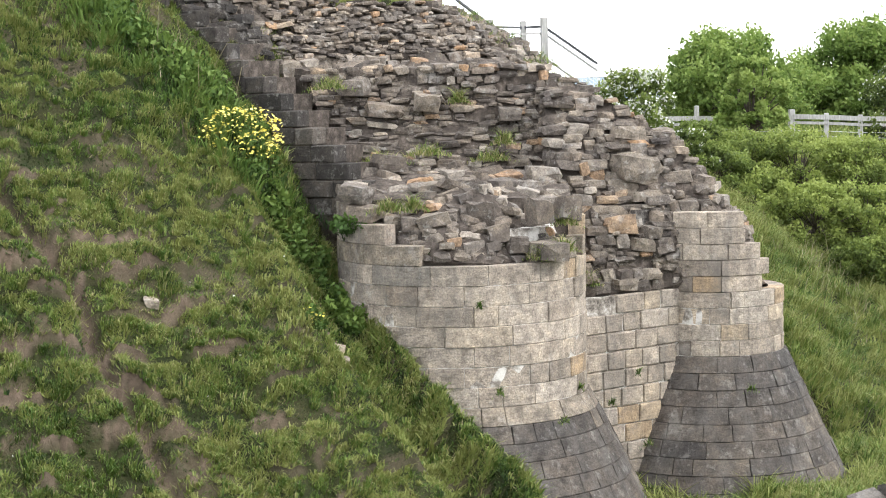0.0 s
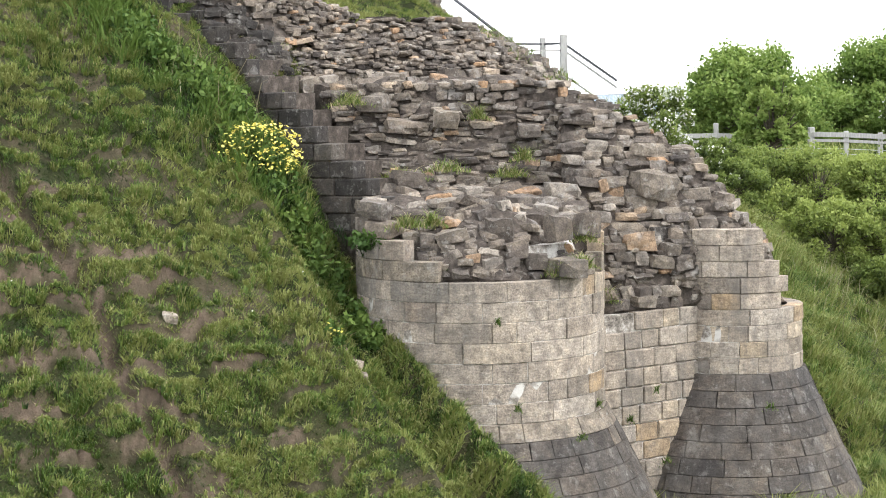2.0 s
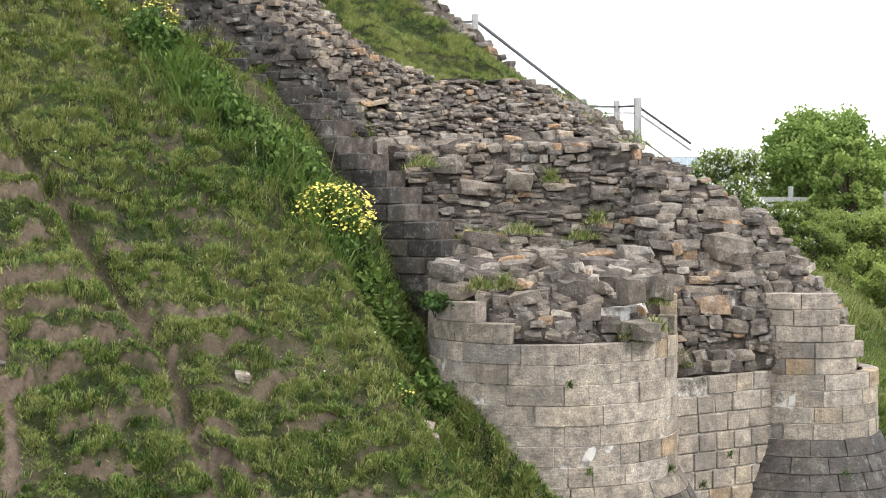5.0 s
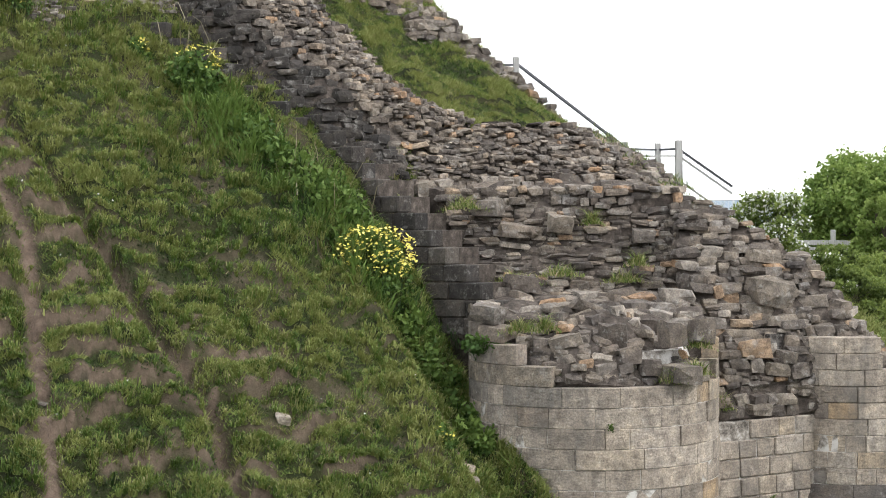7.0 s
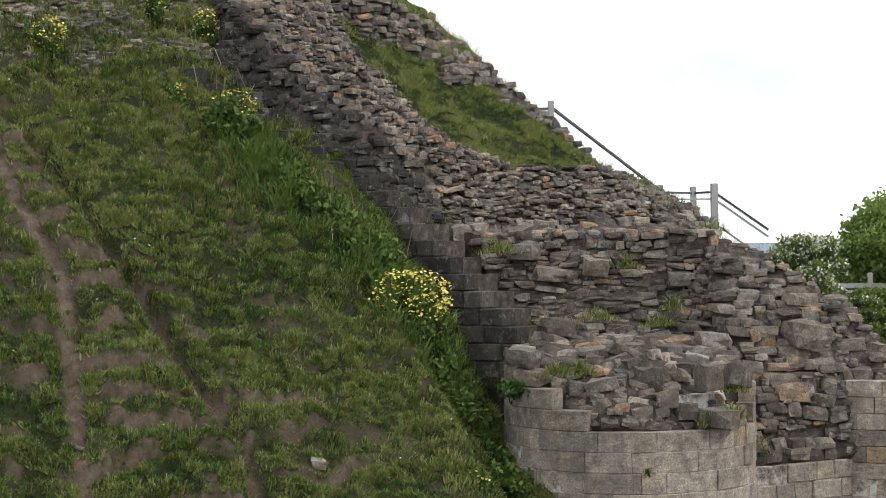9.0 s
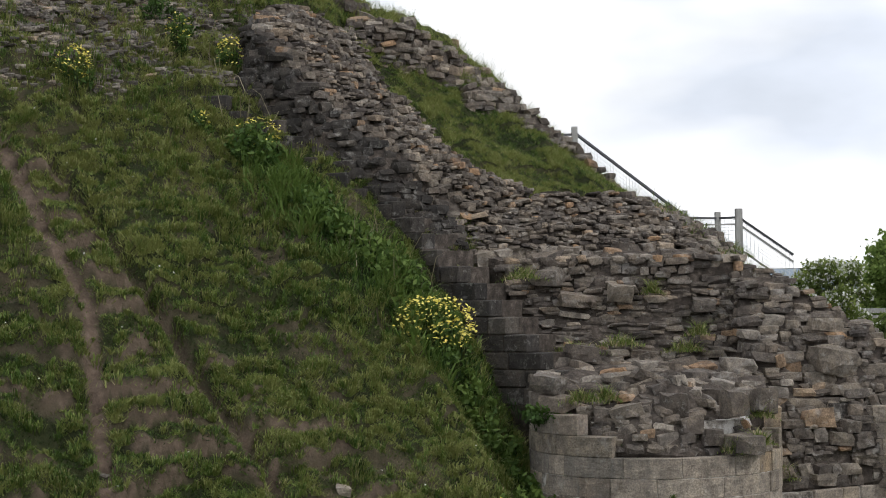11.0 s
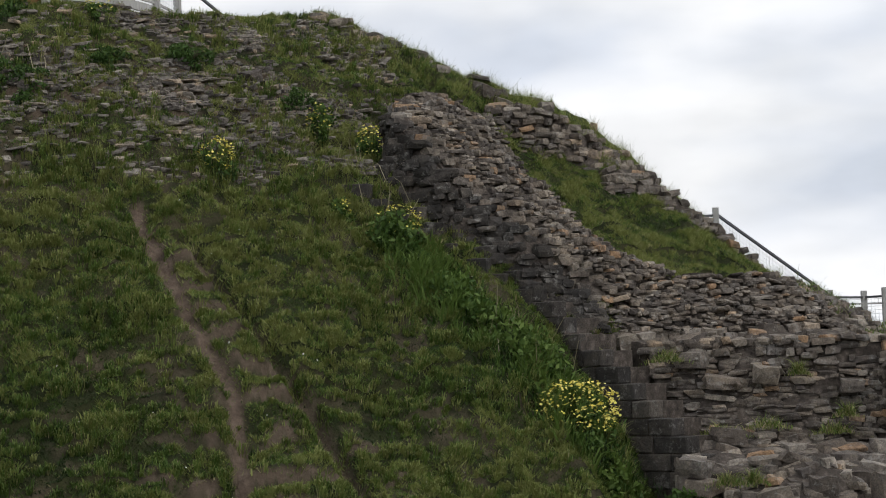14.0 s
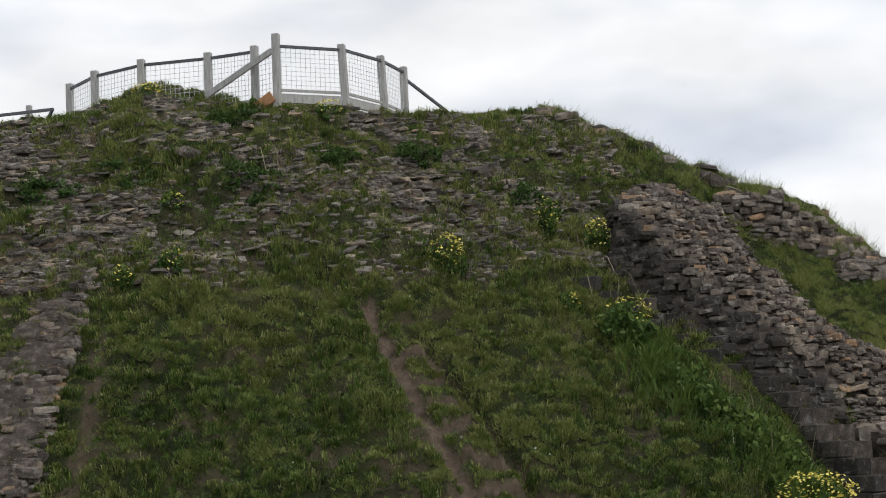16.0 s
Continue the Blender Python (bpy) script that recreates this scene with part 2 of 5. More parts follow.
def box_bm(bm, lo, hi, m=None, bevel=0.0):
    """Adds a box between two corners, turned by m."""
    r = bmesh.ops.create_cube(bm, size=1.0)
    vs = r["verts"]
    lo, hi = Vector(lo), Vector(hi)
    for v in vs:
        v.co = Vector([(lo[i] + hi[i]) / 2 + v.co[i] * (hi[i] - lo[i]) for i in range(3)])
    if bevel:
        es = list({e for v in vs for e in v.link_edges})
        got = bmesh.ops.bevel(bm, geom=es, offset=bevel, segments=1, affect="EDGES")
        vs = list({v for f in got["faces"] for v in f.verts} | {v for v in vs if v.is_valid})
    if m is not None:
        bmesh.ops.transform(bm, matrix=m, verts=vs)
    return bm


def bar_bm(bm, a, b, w, h):
    """A square bar of width w and height h from a to b."""
    a, b = Vector(a), Vector(b)
    d = b - a
    m = Matrix.Translation((a + b) / 2) @ d.to_track_quat("X", "Z").to_matrix().to_4x4()
    return box_bm(bm, (-d.length / 2, -w / 2, -h / 2), (d.length / 2, w / 2, h / 2), m)


# ---- the ground: a castle mound, its ditch, the far bank and the land to the horizon ----
MOUND = (-14.4, 45.8)
# how the crest of the mound rises and dips along x
CREST_X = (-14.0, -12.8, -11.9, -10.1, -8.7, -7.6, -7.1, -6.6, -5.85, -5.1, -4.8, -3.7, -3.0, -2.1, -1.0, 0.0, 2.0)
CREST_DZ = (0.0, 0.12, -0.04, -0.24, -0.2, -0.2, -0.13, -0.22, -0.06, 0.12, 0.06, 0.29, 0.1, 0.16, 0.15, 0.12, 0.08)
TRACKS = [  # trodden lines down the grass: way points, width, depth of soil
    ([(-7.35, 28.3), (-7.0, 27.78), (-6.19, 26.38), (-5.56, 25.65), (-5.26, 25.26), (-4.97, 24.14), (-4.47, 22.61), (-4.2, 21.2)], 0.14, 1.0),
    ([(-6.6, 27.9), (-6.15, 27.5), (-4.92, 26.22), (-4.2, 25.62), (-3.63, 24.86), (-3.13, 24.42), (-2.72, 23.98)], 0.12, 0.75),
    ([(-2.72, 23.98), (-2.17, 22.85), (-1.39, 21.86), (-1.0, 21.2)], 0.14, 0.8),
    ([(-11.3, 26.8), (-11.12, 26.3), (-10.9, 25.6), (-10.68, 25.0), (-10.66, 24.3), (-10.5, 23.0)], 0.15, 0.6),
    ([(0.35, 25.9), (0.55, 25.2), (0.95, 24.5)], 0.16, 0.9),
]


def line_distance(x, y, pts):
    best = np.full(np.shape(x), 1e9)
    for (ax, ay), (bx, by) in zip(pts[:-1], pts[1:]):
        dx, dy = bx - ax, by - ay
        s = np.clip(((x - ax) * dx + (y - ay) * dy) / (dx * dx + dy * dy), 0, 1)
        best = np.minimum(best, np.hypot(x - ax - s * dx, y - ay - s * dy))
    return best


def ramp01(v, a, b):
    s = np.clip((v - a) / (b - a), 0, 1)
    return s * s * (3 - 2 * s)


def smooth_min(a, b, k):
    h = np.clip(0.5 + 0.5 * (b - a) / k, 0, 1)
    return b * (1 - h) + a * h - k * h * (1 - h)


def tread_phase(x, y):
    r = np.hypot(x - MOUND[0], y - MOUND[1])
    p = r * 2.0 + 1.6 * fbm(x * 0.9, y * 0.9, 41, 3)
    return p - np.floor(p)


def tread_zone(x, y):
    """Where the slope is worn into treads: strongest low down beside the tracks."""
    ladder = 1 - ramp01(line_distance(x, y, [(-6.3, 27.2), (-5.5, 26.35), (-4.85, 25.55), (-4.35, 24.6), (-4.0, 23.4)]), 0.18, 0.45)
    low = 1 - ramp01(line_distance(x, y, [(-4.6, 23.6), (-3.6, 23.2), (-2.5, 22.2), (-1.6, 21.0)]), 0.9, 2.3)
    wide = 0.62 * (1 - ramp01(line_distance(x, y, [(-3.2, 24.6), (-1.2, 23.4), (-0.2, 22.4)]), 0.7, 1.9))
    broken = ramp01(fbm(x * 2.6, y * 2.6, 43, 3), 0.42, 0.54) * (0.35 + 0.65 * ramp01(fbm(x * 7.0, y * 7.0, 46, 2), 0.38, 0.55))
    near = np.maximum(np.maximum(low, wide) * broken, ladder * ramp01(fbm(x * 2.1, y * 2.1, 43, 3), 0.22, 0.36))
    return near + 0.3 * ramp01(fbm(x * 1.5, y * 1.5, 47, 3), 0.58, 0.68) * (1 - ramp01(y, 27.5, 30))


def treads_at(x, y):
    p = tread_phase(x, y)
    d = np.abs((p + 0.55) % 1.0 - 0.5)
    return np.clip(tread_zone(x, y) * 1.4, 0, 1) * (1 - ramp01(d, 0.05, 0.15))


def tussocks(x, y):
    return ramp01(fbm(x * 3.2, y * 3.2, 64, 2), 0.38, 0.68)


def grass_clumps(x, y):
    """Small clumps of grass, drawn out along the contours."""
    r = np.hypot(x - MOUND[0], y - MOUND[1])
    u = np.arctan2(x - MOUND[0], MOUND[1] - y) * 23.0
    return ramp01(0.75 * fbm(u * 4.0, r * 7.5, 83, 2) + 0.25 * fbm(x * 15.0, y * 15.0, 87, 1), 0.40, 0.62)


def soil_at(x, y):
    """How bare the turf is, 0 to 1."""
    s = np.zeros(np.shape(x))
    wob = 0.10 * (fbm(x * 2.2, y * 2.2, 31) - 0.5)
    for pts, w, deep in TRACKS:
        s = np.maximum(s, deep * (1 - ramp01(line_distance(x + wob, y + wob, pts), w * 0.5, w * 1.25)))
    # little worn treads that follow the contours
    s = np.maximum(s, 0.85 * treads_at(x, y))
    s = np.maximum(s, 0.4 * ramp01(fbm(x * 1.6, y * 3.2, 11, 4), 0.60, 0.70) * (1 - ramp01(y, 29, 31)))
    return s


def stony_at(x, y, z):
    """How stony the top of the mound is, 0 to 1."""
    edge = 10.95 + 0.7 * (fbm(x * 0.6, y * 0.6, 5) - 0.5)
    patch = ramp01(fbm(x * 1.1, y * 1.7, 17, 4), 0.44, 0.58)
    inside = 1 - ramp01(x, -4.4, -3.4)
    return ramp01(z, edge, edge + 0.25) * (0.15 + 0.85 * patch) * inside


def ground_z(x, y):
    x, y = np.asarray(x, float), np.asarray(y, float)
    r = np.hypot(x - MOUND[0], y - MOUND[1])
    cone = 3 + 0.886 * (27.5 - r)
    cap = 14.75 - 0.575 * np.maximum(0, x + 5.3) - 0.7 * ramp01(x, 0.4, 2.6) + 0.5 * np.exp(-((x + 0.5) / 1.3) ** 2) - 0.2 * np.exp(-((x + 3.6) / 1.2) ** 2)
    cap = cap + 0.65 * np.exp(-((x + 12.2) ** 2 + (y - 33.4) ** 2) / 2.6) + 0.1 * np.exp(-((x + 5.2) ** 2 + (y - 34.6) ** 2) / 1.5)
    cap = cap + np.interp(x, CREST_X, CREST_DZ)
    mound = smooth_min(cone, cap, 0.8)
    near = (fbm(x * 0.5, y * 0.5, 3) - 0.5) * 0.5 + (fbm(x * 2.1, y * 2.1, 4) - 0.5) * 0.16
    mound = mound + near + 0.3 * (fbm(x * 2.7, y * 3.4, 14, 3) - 0.5) * ramp01(mound, 10.9, 11.8)
    # the cut in front of the towers
    s = (x - 0.81) * 0.634 + (y - 26.43) * 0.774
    cut = (0.75 * ramp01(s, -0.5, 0.05) + 0.75 * ramp01(s, 0.0, 2.0)) * (1 - ramp01(y, 29.0, 30.5)) * ramp01(x, -0.4, 0.9)
    mound = mound - cut
    # a dark gully runs down between the grass and the tower
    gully = 1 - ramp01(line_distance(x, y, [(0.0, 26.9), (0.4, 26.2), (0.72, 25.6), (1.25, 24.75), (1.95, 23.9), (2.6, 23.2)]), 0.12, 0.62)
    mound = mound - 0.5 * gully
    ditch = 1.7 + 4.3 * ramp01(y, 27.5, 47) + 0.25 * (fbm(x * 0.7, y * 0.7, 8) - 0.5)
    ditch = ditch + 4.7 * (1 - ramp01(y, 4.5, 17.5))
    far = ramp01(np.hypot(x, y), 62, 700)
    ditch = ditch - 26 * far
    hills = np.hypot(x, y)
    ditch = ditch + 26 * ramp01(hills, 900, 2600) + 6 * (fbm(x * 0.003, y * 0.003, 9) - 0.5) * ramp01(hills, 300, 900)
    z = -smooth_min(-mound, -ditch, 0.5)
    # tracks and treads are hollows
    on = (r < 29) * (r > 14.5)
    z = z - 0.09 * soil_at(x, y) * (r < 29) + on * (0.07 * tussocks(x, y) + 0.1 * tread_phase(x, y) * ramp01(fbm(x * 1.2, y * 1.2, 45, 2), 0.35, 0.6) + 0.2 * tread_phase(x, y) * np.clip(tread_zone(x, y), 0, 1))
    z = z - 0.2 * on * (1 - ramp01(line_distance(x, y, TRACKS[1][0] + TRACKS[2][0][1:]), 0.05, 0.2))
    return z


def spread(lo, hi, step, reach):
    a = np.arange(lo, hi + step / 2, step)
    out = [step]
    while sum(out) < reach:
        out.append(out[-1] * 1.17)
    c = np.cumsum(out)
    return np.concatenate([(lo - c)[::-1], a, hi + c])


gx, gy = spread(-14.5, 4.5, 0.06, 3200), spread(20.5, 37.5, 0.06, 3200)
GX, GY = np.meshgrid(gx, gy)
GZ = ground_z(GX, GY)
ids = np.arange(GX.size).reshape(GX.shape)
quads = np.stack([ids[:-1, :-1], ids[:-1, 1:], ids[1:, 1:], ids[1:, :-1]], -1).reshape(-1, 4)
ground_me = quick_mesh("ground", np.stack([GX.ravel(), GY.ravel(), GZ.ravel()], 1), quads, GROUND)
soil_attr = ground_me.attributes.new("soil", "FLOAT", "POINT")
SOILV = np.maximum(soil_at(GX, GY) * (np.hypot(GX - MOUND[0], GY - MOUND[1]) < 29), 0.8 * stony_at(GX, GY, GZ))
soil_attr.data.foreach_set("value", SOILV.ravel().astype(np.float32))
ground_me.polygons.foreach_set("use_smooth", np.ones(len(ground_me.polygons), bool))
ground = thing("ground", ground_me, GROUND, "steep grassy castle mound with worn earth tracks and a ditch", "ground", kind="structure")


# ---- masonry ----
def drum_block(r_of, z0, z1, arc, seed):
    """One curved ashlar block of a drum, centred on the -y side of the axis: chamfered face, real depth."""
    rng = random.Random(seed)
    n, ins = 3, 0.007
    half = arc / 2

    def pt(a, z, dr):
        r = r_of(z) + dr
        return (r * math.sin(a), -r * math.cos(a), z)
    verts, faces = [], []
    jit = [[rng.uniform(-0.006, 0.008) for _ in range(2)] for _ in range(n + 1)]
    ia = ins / r_of(z0)
    for k in range(n + 1):
        a = -half + ia * 1.6 + (2 * half - 3.2 * ia) * k / n
        b = -half + ia * 0.5 + (2 * half - ia) * k / n
        verts += [pt(a, z0 + ins * 1.4, jit[k][0]), pt(a, z1 - ins * 1.4, jit[k][1]),
                  pt(b, z0 + ins * 0.4, -0.009), pt(b, z1 - ins * 0.4, -0.009),
                  pt(b, z0 + ins * 0.4, -0.24), pt(b, z1 - ins * 0.4, -0.24)]
    for k in range(n):
        p, q = 6 * k, 6 * k + 6
        faces += [(p, q, q + 1, p + 1), (p + 2, q + 2, q, p), (p + 1, q + 1, q + 3, p + 3), (p + 4, q + 4, q + 2, p + 2), (p + 3, q + 3, q + 5, p + 5)]
    e = 6 * n
    faces += [(2, 0, 1, 3), (4, 2, 3, 5), (e, e + 2, e + 3, e + 1), (e + 2, e + 4, e + 5, e + 3)]
    me = bpy.data.meshes.new("ashlar_block")
    me.from_pydata(verts, [], faces)
    me.shade_flat()
    return me


def drum_core(name, axis, rings, label):
    """The solid core of a drum tower: rings of (radius, height)."""
    bm = bmesh.new()
    n = 112
    loops = []
    for r, z in rings:
        loops.append([bm.verts.new((axis[0] + r * math.sin(2 * math.pi * k / n), axis[1] - r * math.cos(2 * math.pi * k / n), z)) for k in range(n)])
    for a, b in zip(loops[:-1], loops[1:]):
        for k in range(n):
            bm.faces.new((a[k], a[(k + 1) % n], b[(k + 1) % n], b[k]))
    bm.faces.new(loops[-1])
    bm.faces.new(loops[0][::-1])
    return thing(name, bm, JOINT, label, "tower", "gate towers", "structure")


def drum_courses(core, axis, r_of, courses, top, span, materials, lengths, seed):
    """Lays the courses of a drum as single blocks; top(angle) is the ruined upper edge."""
    rng = random.Random(seed)
    toward = math.atan2(-axis[0], -axis[1])
    for ci, (z0, z1, mat) in enumerate(courses):
        pool = []
        for li, length in enumerate(lengths):
            me = drum_block(r_of, z0, z1, length / r_of((z0 + z1) / 2), seed * 100 + ci * 10 + li)
            me.materials.append(materials[mat])
            pool.append((length / r_of((z0 + z1) / 2), me))
        a = radians(span[0]) + rng.uniform(0, 0.1)
        while a < radians(span[1]):
            arc, me = rng.choice(pool)
            mid = a + arc / 2
            if z1 - 0.05 <= top(math.degrees(mid)):
                ob = part("ashlar_block", me, None, core)
                # buff blocks turn grey more often towards the drum's left
                if mat == "buff" and rng.random() < (10 - math.degrees(mid)) / 120:
                    ob.material_slots[0].link = "OBJECT"
                    ob.material_slots[0].material = GREYASH
                out = rng.uniform(-0.008, 0.014)
                # zero angle looks at the open side of the place
                turn = math.pi - toward + mid
                ob.matrix_basis = Matrix.Translation((axis[0] + out * math.sin(turn), axis[1] - out * math.cos(turn), 0)) @ Matrix.Rotation(turn, 4, "Z")
            a += arc


def stone_shape(seed):
    """An irregular broken stone of about unit size, as arrays."""
    rng = random.Random(seed)
    bm = bmesh.new()
    bmesh.ops.create_cube(bm, size=1.0)
    shear = Vector((rng.uniform(-0.14, 0.14), rng.uniform(-0.12, 0.12), rng.uniform(-0.07, 0.07)))
    for v in bm.verts:
        v.co += Vector([rng.uniform(-0.13, 0.13) for _ in range(3)])
        v.co.x += shear.x * v.co.z
        v.co.z += shear.z * v.co.x
    bmesh.ops.subdivide_edges(bm, edges=bm.edges[:], cuts=1, use_grid_fill=True)
    for v in bm.verts:
        round_ = v.co.normalized() * 0.62
        v.co = v.co.lerp(round_, 0.34) + Vector([rng.uniform(-0.055, 0.055) for _ in range(3)])
    bmesh.ops.triangulate(bm, faces=bm.faces[:])
    bm.verts.index_update()
    vs = np.array([v.co[:] for v in bm.verts])
    fs = np.array([[v.index for v in f.verts] for f in bm.faces])
    bm.free()
    return vs, fs


SHAPES = [stone_shape(40 + k) for k in range(24)]
SHAPE_MESHES = []
for vs, fs in SHAPES:
    SHAPE_MESHES.append(quick_mesh("stone", vs, fs, RUBBLE, None, True))


class Heap:
    """Gathers stones, to become single parts or one joined mesh."""

    def __init__(self):
        self.rows = []

    def add(self, place, size, turn):
        self.rows.append((Vector(place), Vector(size), turn))

    def as_parts(self, parent, rng, name="stone"):
        for p, s, q in self.rows:
            ob = part(name, rng.choice(SHAPE_MESHES), None, parent)
            ob.matrix_basis = Matrix.LocRotScale(p, q, s)

    def as_mesh(self, name, rng, material):
        V, Fs, n = [], [], 0
        for p, s, q in self.rows:
            vs, fs = rng.choice(SHAPES)
            m = np.array(Matrix.LocRotScale(p, q, s))
            V.append(vs @ m[:3, :3].T + m[:3, 3])
            Fs.append(fs + n)
            n += len(vs)
        return quick_mesh(name, np.concatenate(V), np.concatenate(Fs), material, None, True)


def bilinear(a, b, c, d):
    """The surface over four corners: a, b along the foot, c above b, d above a."""
    a, b, c, d = (Vector(v) for v in (a, b, c, d))
    return lambda u, v: (a.lerp(b, u)).lerp(d.lerp(c, u), v)


def loft(lows, highs, bulge=0.0, up=0.0):
    """A surface between two lines of way points, swelling outwards halfway."""
    lows, highs = [Vector(v) for v in lows], [Vector(v) for v in highs]

    def at(line, u):
        f = min(max(u, 0), 0.9999) * (len(line) - 1)
        i = int(f)
        return line[i].lerp(line[i + 1], f - i)

    def surface(u, v):
        p = at(lows, u).lerp(at(highs, u), v)
        k = 4 * v * (1 - v)
        side = (at(highs, u) - at(lows, u))
        out = Vector((-side.x, -side.y, 0)).normalized()
        return p + out * bulge * k + Vector((0, 0, up * k))
    return surface


def normal_at(S, u, v):
    e = 0.02
    du = S(min(u + e, 1), v) - S(max(u - e, 0), v)
    dv = S(u, min(v + e, 1)) - S(u, max(v - e, 0))
    n = du.cross(dv)
    if n.dot(Vector((0.2, -1.0, 0.8))) < 0:
        n = -n
    return n.normalized() if n.length > 1e-9 else Vector((0, -1, 0))


def lay_rubble(S, heap, rng, rows=(0.10, 0.22), widths=(0.14, 0.46), proud=0.05, tilt=5.0, gaps=0.08, depth=0.3):
    """Lays rough stones in uneven courses over the surface S(u, v)."""
    v = 0.0
    while v < 1.0:
        tall = (S(0.5, min(v + 0.02, 1)) - S(0.5, max(v - 0.02, 0))).length / (min(v + 0.02, 1) - max(v - 0.02, 0))
        h = rng.uniform(*rows)
        dv = h / max(tall, 0.05)
        u = rng.uniform(-0.05, 0.0)
        while u < 1.0:
            uc, vc = min(max(u, 0), 1), min(v + dv / 2, 1)
            along = S(min(uc + 0.02, 1), vc) - S(max(uc - 0.02, 0), vc)
            wide = along.length / (min(uc + 0.02, 1) - max(uc - 0.02, 0))
            w = rng.uniform(*widths) * (0.6 + 0.6 * h / rows[1]) * (1.5 if rng.random() < 0.08 else 0.9)
            du = w / max(wide, 0.05)
            if u + du > 1.03:
                break
            if rng.random() > gaps:
                um = min(max(u + du / 2, 0), 1)
                vm = min(max(vc + rng.uniform(-0.25, 0.25) * dv, 0), 1)
                p, n = S(um, vm), normal_at(S, um, vm)
                flat = Vector((n.x, n.y, 0))
                flat = flat.normalized() if flat.length > 0.05 else Vector((0, -1, 0))
                x = Vector((0, 0, 1)).cross(flat) * -1
                q = Matrix((x, -flat, Vector((0, 0, 1)))).transposed().to_quaternion()
                q = q @ Euler([radians(rng.gauss(0, tilt)), radians(rng.gauss(0, tilt)), radians(rng.gauss(0, tilt * 1.6))]).to_quaternion()
                dd = depth * rng.uniform(0.7, 1.2)
                lift = rng.gauss(proud - 0.01, 0.035) + 0.13 * noise.noise(p * 1.7) + 0.04 * noise.noise(p * 4.1)
                heap.add(p + n * lift - flat * dd * 0.35, (w * rng.uniform(0.86, 1.04), dd, h * rng.uniform(0.8, 1.08)), q)
            u += du
        v += dv * rng.uniform(0.86, 1.0)


def core_sheet(name_bm, S, nu, nv, thick=0.5, rough=0.07, seed=0):
    """Adds the rough solid core behind the surface S to a bmesh, with thickness."""
    front, back = [], []
    for i in range(nu + 1):
        fr, bk = [], []
        for j in range(nv + 1):
            p, n = S(i / nu, j / nv), normal_at(S, i / nu, j / nv)
            k = noise.noise(p * 2.3 + Vector((seed, 0, 0))) + 0.6 * noise.noise(p * 6.1)
            p = p - n * (0.005 - rough * 0.6 * k - 0.13 * noise.noise(p * 1.7))
            fr.append(name_bm.verts.new(p))
            bk.append(name_bm.verts.new(p - n * thick - Vector((0, 0, thick))))
        front.append(fr)
        back.append(bk)
    for i in range(nu):
        for j in range(nv):
            name_bm.faces.new((front[i][j], front[i + 1][j], front[i + 1][j + 1], front[i][j + 1]))
            name_bm.faces.new((back[i][j], back[i][j + 1], back[i + 1][j + 1], back[i + 1][j]))
    for i in range(nu):
        name_bm.faces.new((front[i][0], back[i][0], back[i + 1][0], front[i + 1][0]))
        name_bm.faces.new((front[i][nv], front[i + 1][nv], back[i + 1][nv], back[i][nv]))
    for j in range(nv):
        name_bm.faces.new((front[0][j], front[0][j + 1], back[0][j + 1], back[0][j]))
        name_bm.faces.new((front[nu][j], back[nu][j], back[nu][j + 1], front[nu][j + 1]))


def flat_block(length, height, depth, seed):
    """A squared ashlar block with worn edges; its face looks along -y, its left lower corner lies at the origin."""
    rng = random.Random(seed)
    bm = box_bm(bmesh.new(), (0.007, 0, 0.006), (length - 0.007, depth, height - 0.006), None, 0.016)
    for v in bm.verts:
        v.co += Vector([rng.uniform(-0.006, 0.006) for _ in range(3)])
    me = bpy.data.meshes.new("ashlar_block")
    bm.to_mesh(me)
    bm.free()
    return me


# tower beside the grass
T1 = (2.55, 26.88)
R1 = 1.80


def r1(z):
    return R1 if z >= 3.5 else R1 + 0.04 + 0.50 * (3.5 - z)


def top1(a):
    if a < -62:
        return 6.3
    if a < -40:
        return 6.02
    if a < -28:
        return 5.76
    if a < 38:
        return 5.48
    if a < 58:
        return 5.76
    return 6.05 if a > 74 else 5.48


tower_1 = drum_core("drum_tower", T1, [(R1 + 0.75, 1.4), (R1 - 0.008, 3.5), (R1 - 0.014, 5.44), (R1 - 0.3, 5.46), (R1 - 0.45, 5.9)], "ruined drum tower of weathered buff ashlar with a rubble top")
courses_1 = [(5.46 - 0.28 * (k + 1), 5.46 - 0.28 * k, "buff") for k in range(7)] + [(5.46 + 0.28 * k, 5.46 + 0.28 * (k + 1), "grey" if k < 1 else "buff") for k in range(4)]
courses_1[0] = (5.46 - 0.28, 5.46, "buff")
courses_1 += [(3.5 - 0.24 * (k + 1), 3.5 - 0.24 * k, "mixed" if k == 0 else "dark") for k in range(8)]
MIXED = stone_material("stained_ashlar", [(0.0, (0.13, 0.105, 0.085)), (0.5, (0.20, 0.175, 0.15)), (1.0, (0.30, 0.265, 0.22))], True, (0.06, 0.055, 0.05), (0.48, 0.66), 0.3, True)
STONES = {"buff": ASHLAR, "dark": GRIT, "grey": MIXED, "mixed": MIXED}
drum_courses(tower_1, T1, r1, courses_1, top1, (-112, 105), STONES, (0.34, 0.5, 0.64, 0.8, 0.95), 3)

# tower at the corner
T2 = (6.66, 28.6)
R2 = 1.1


def r2(z):
    return R2 if z >= 3.72 else R2 + 0.04 + 0.47 * (3.72 - z)


def top2(a):
    if a < 22:
        return 5.92
    if a < 38:
        return 5.66
    if a < 50:
        return 5.42
    return 5.16 if a < 66 else 4.66


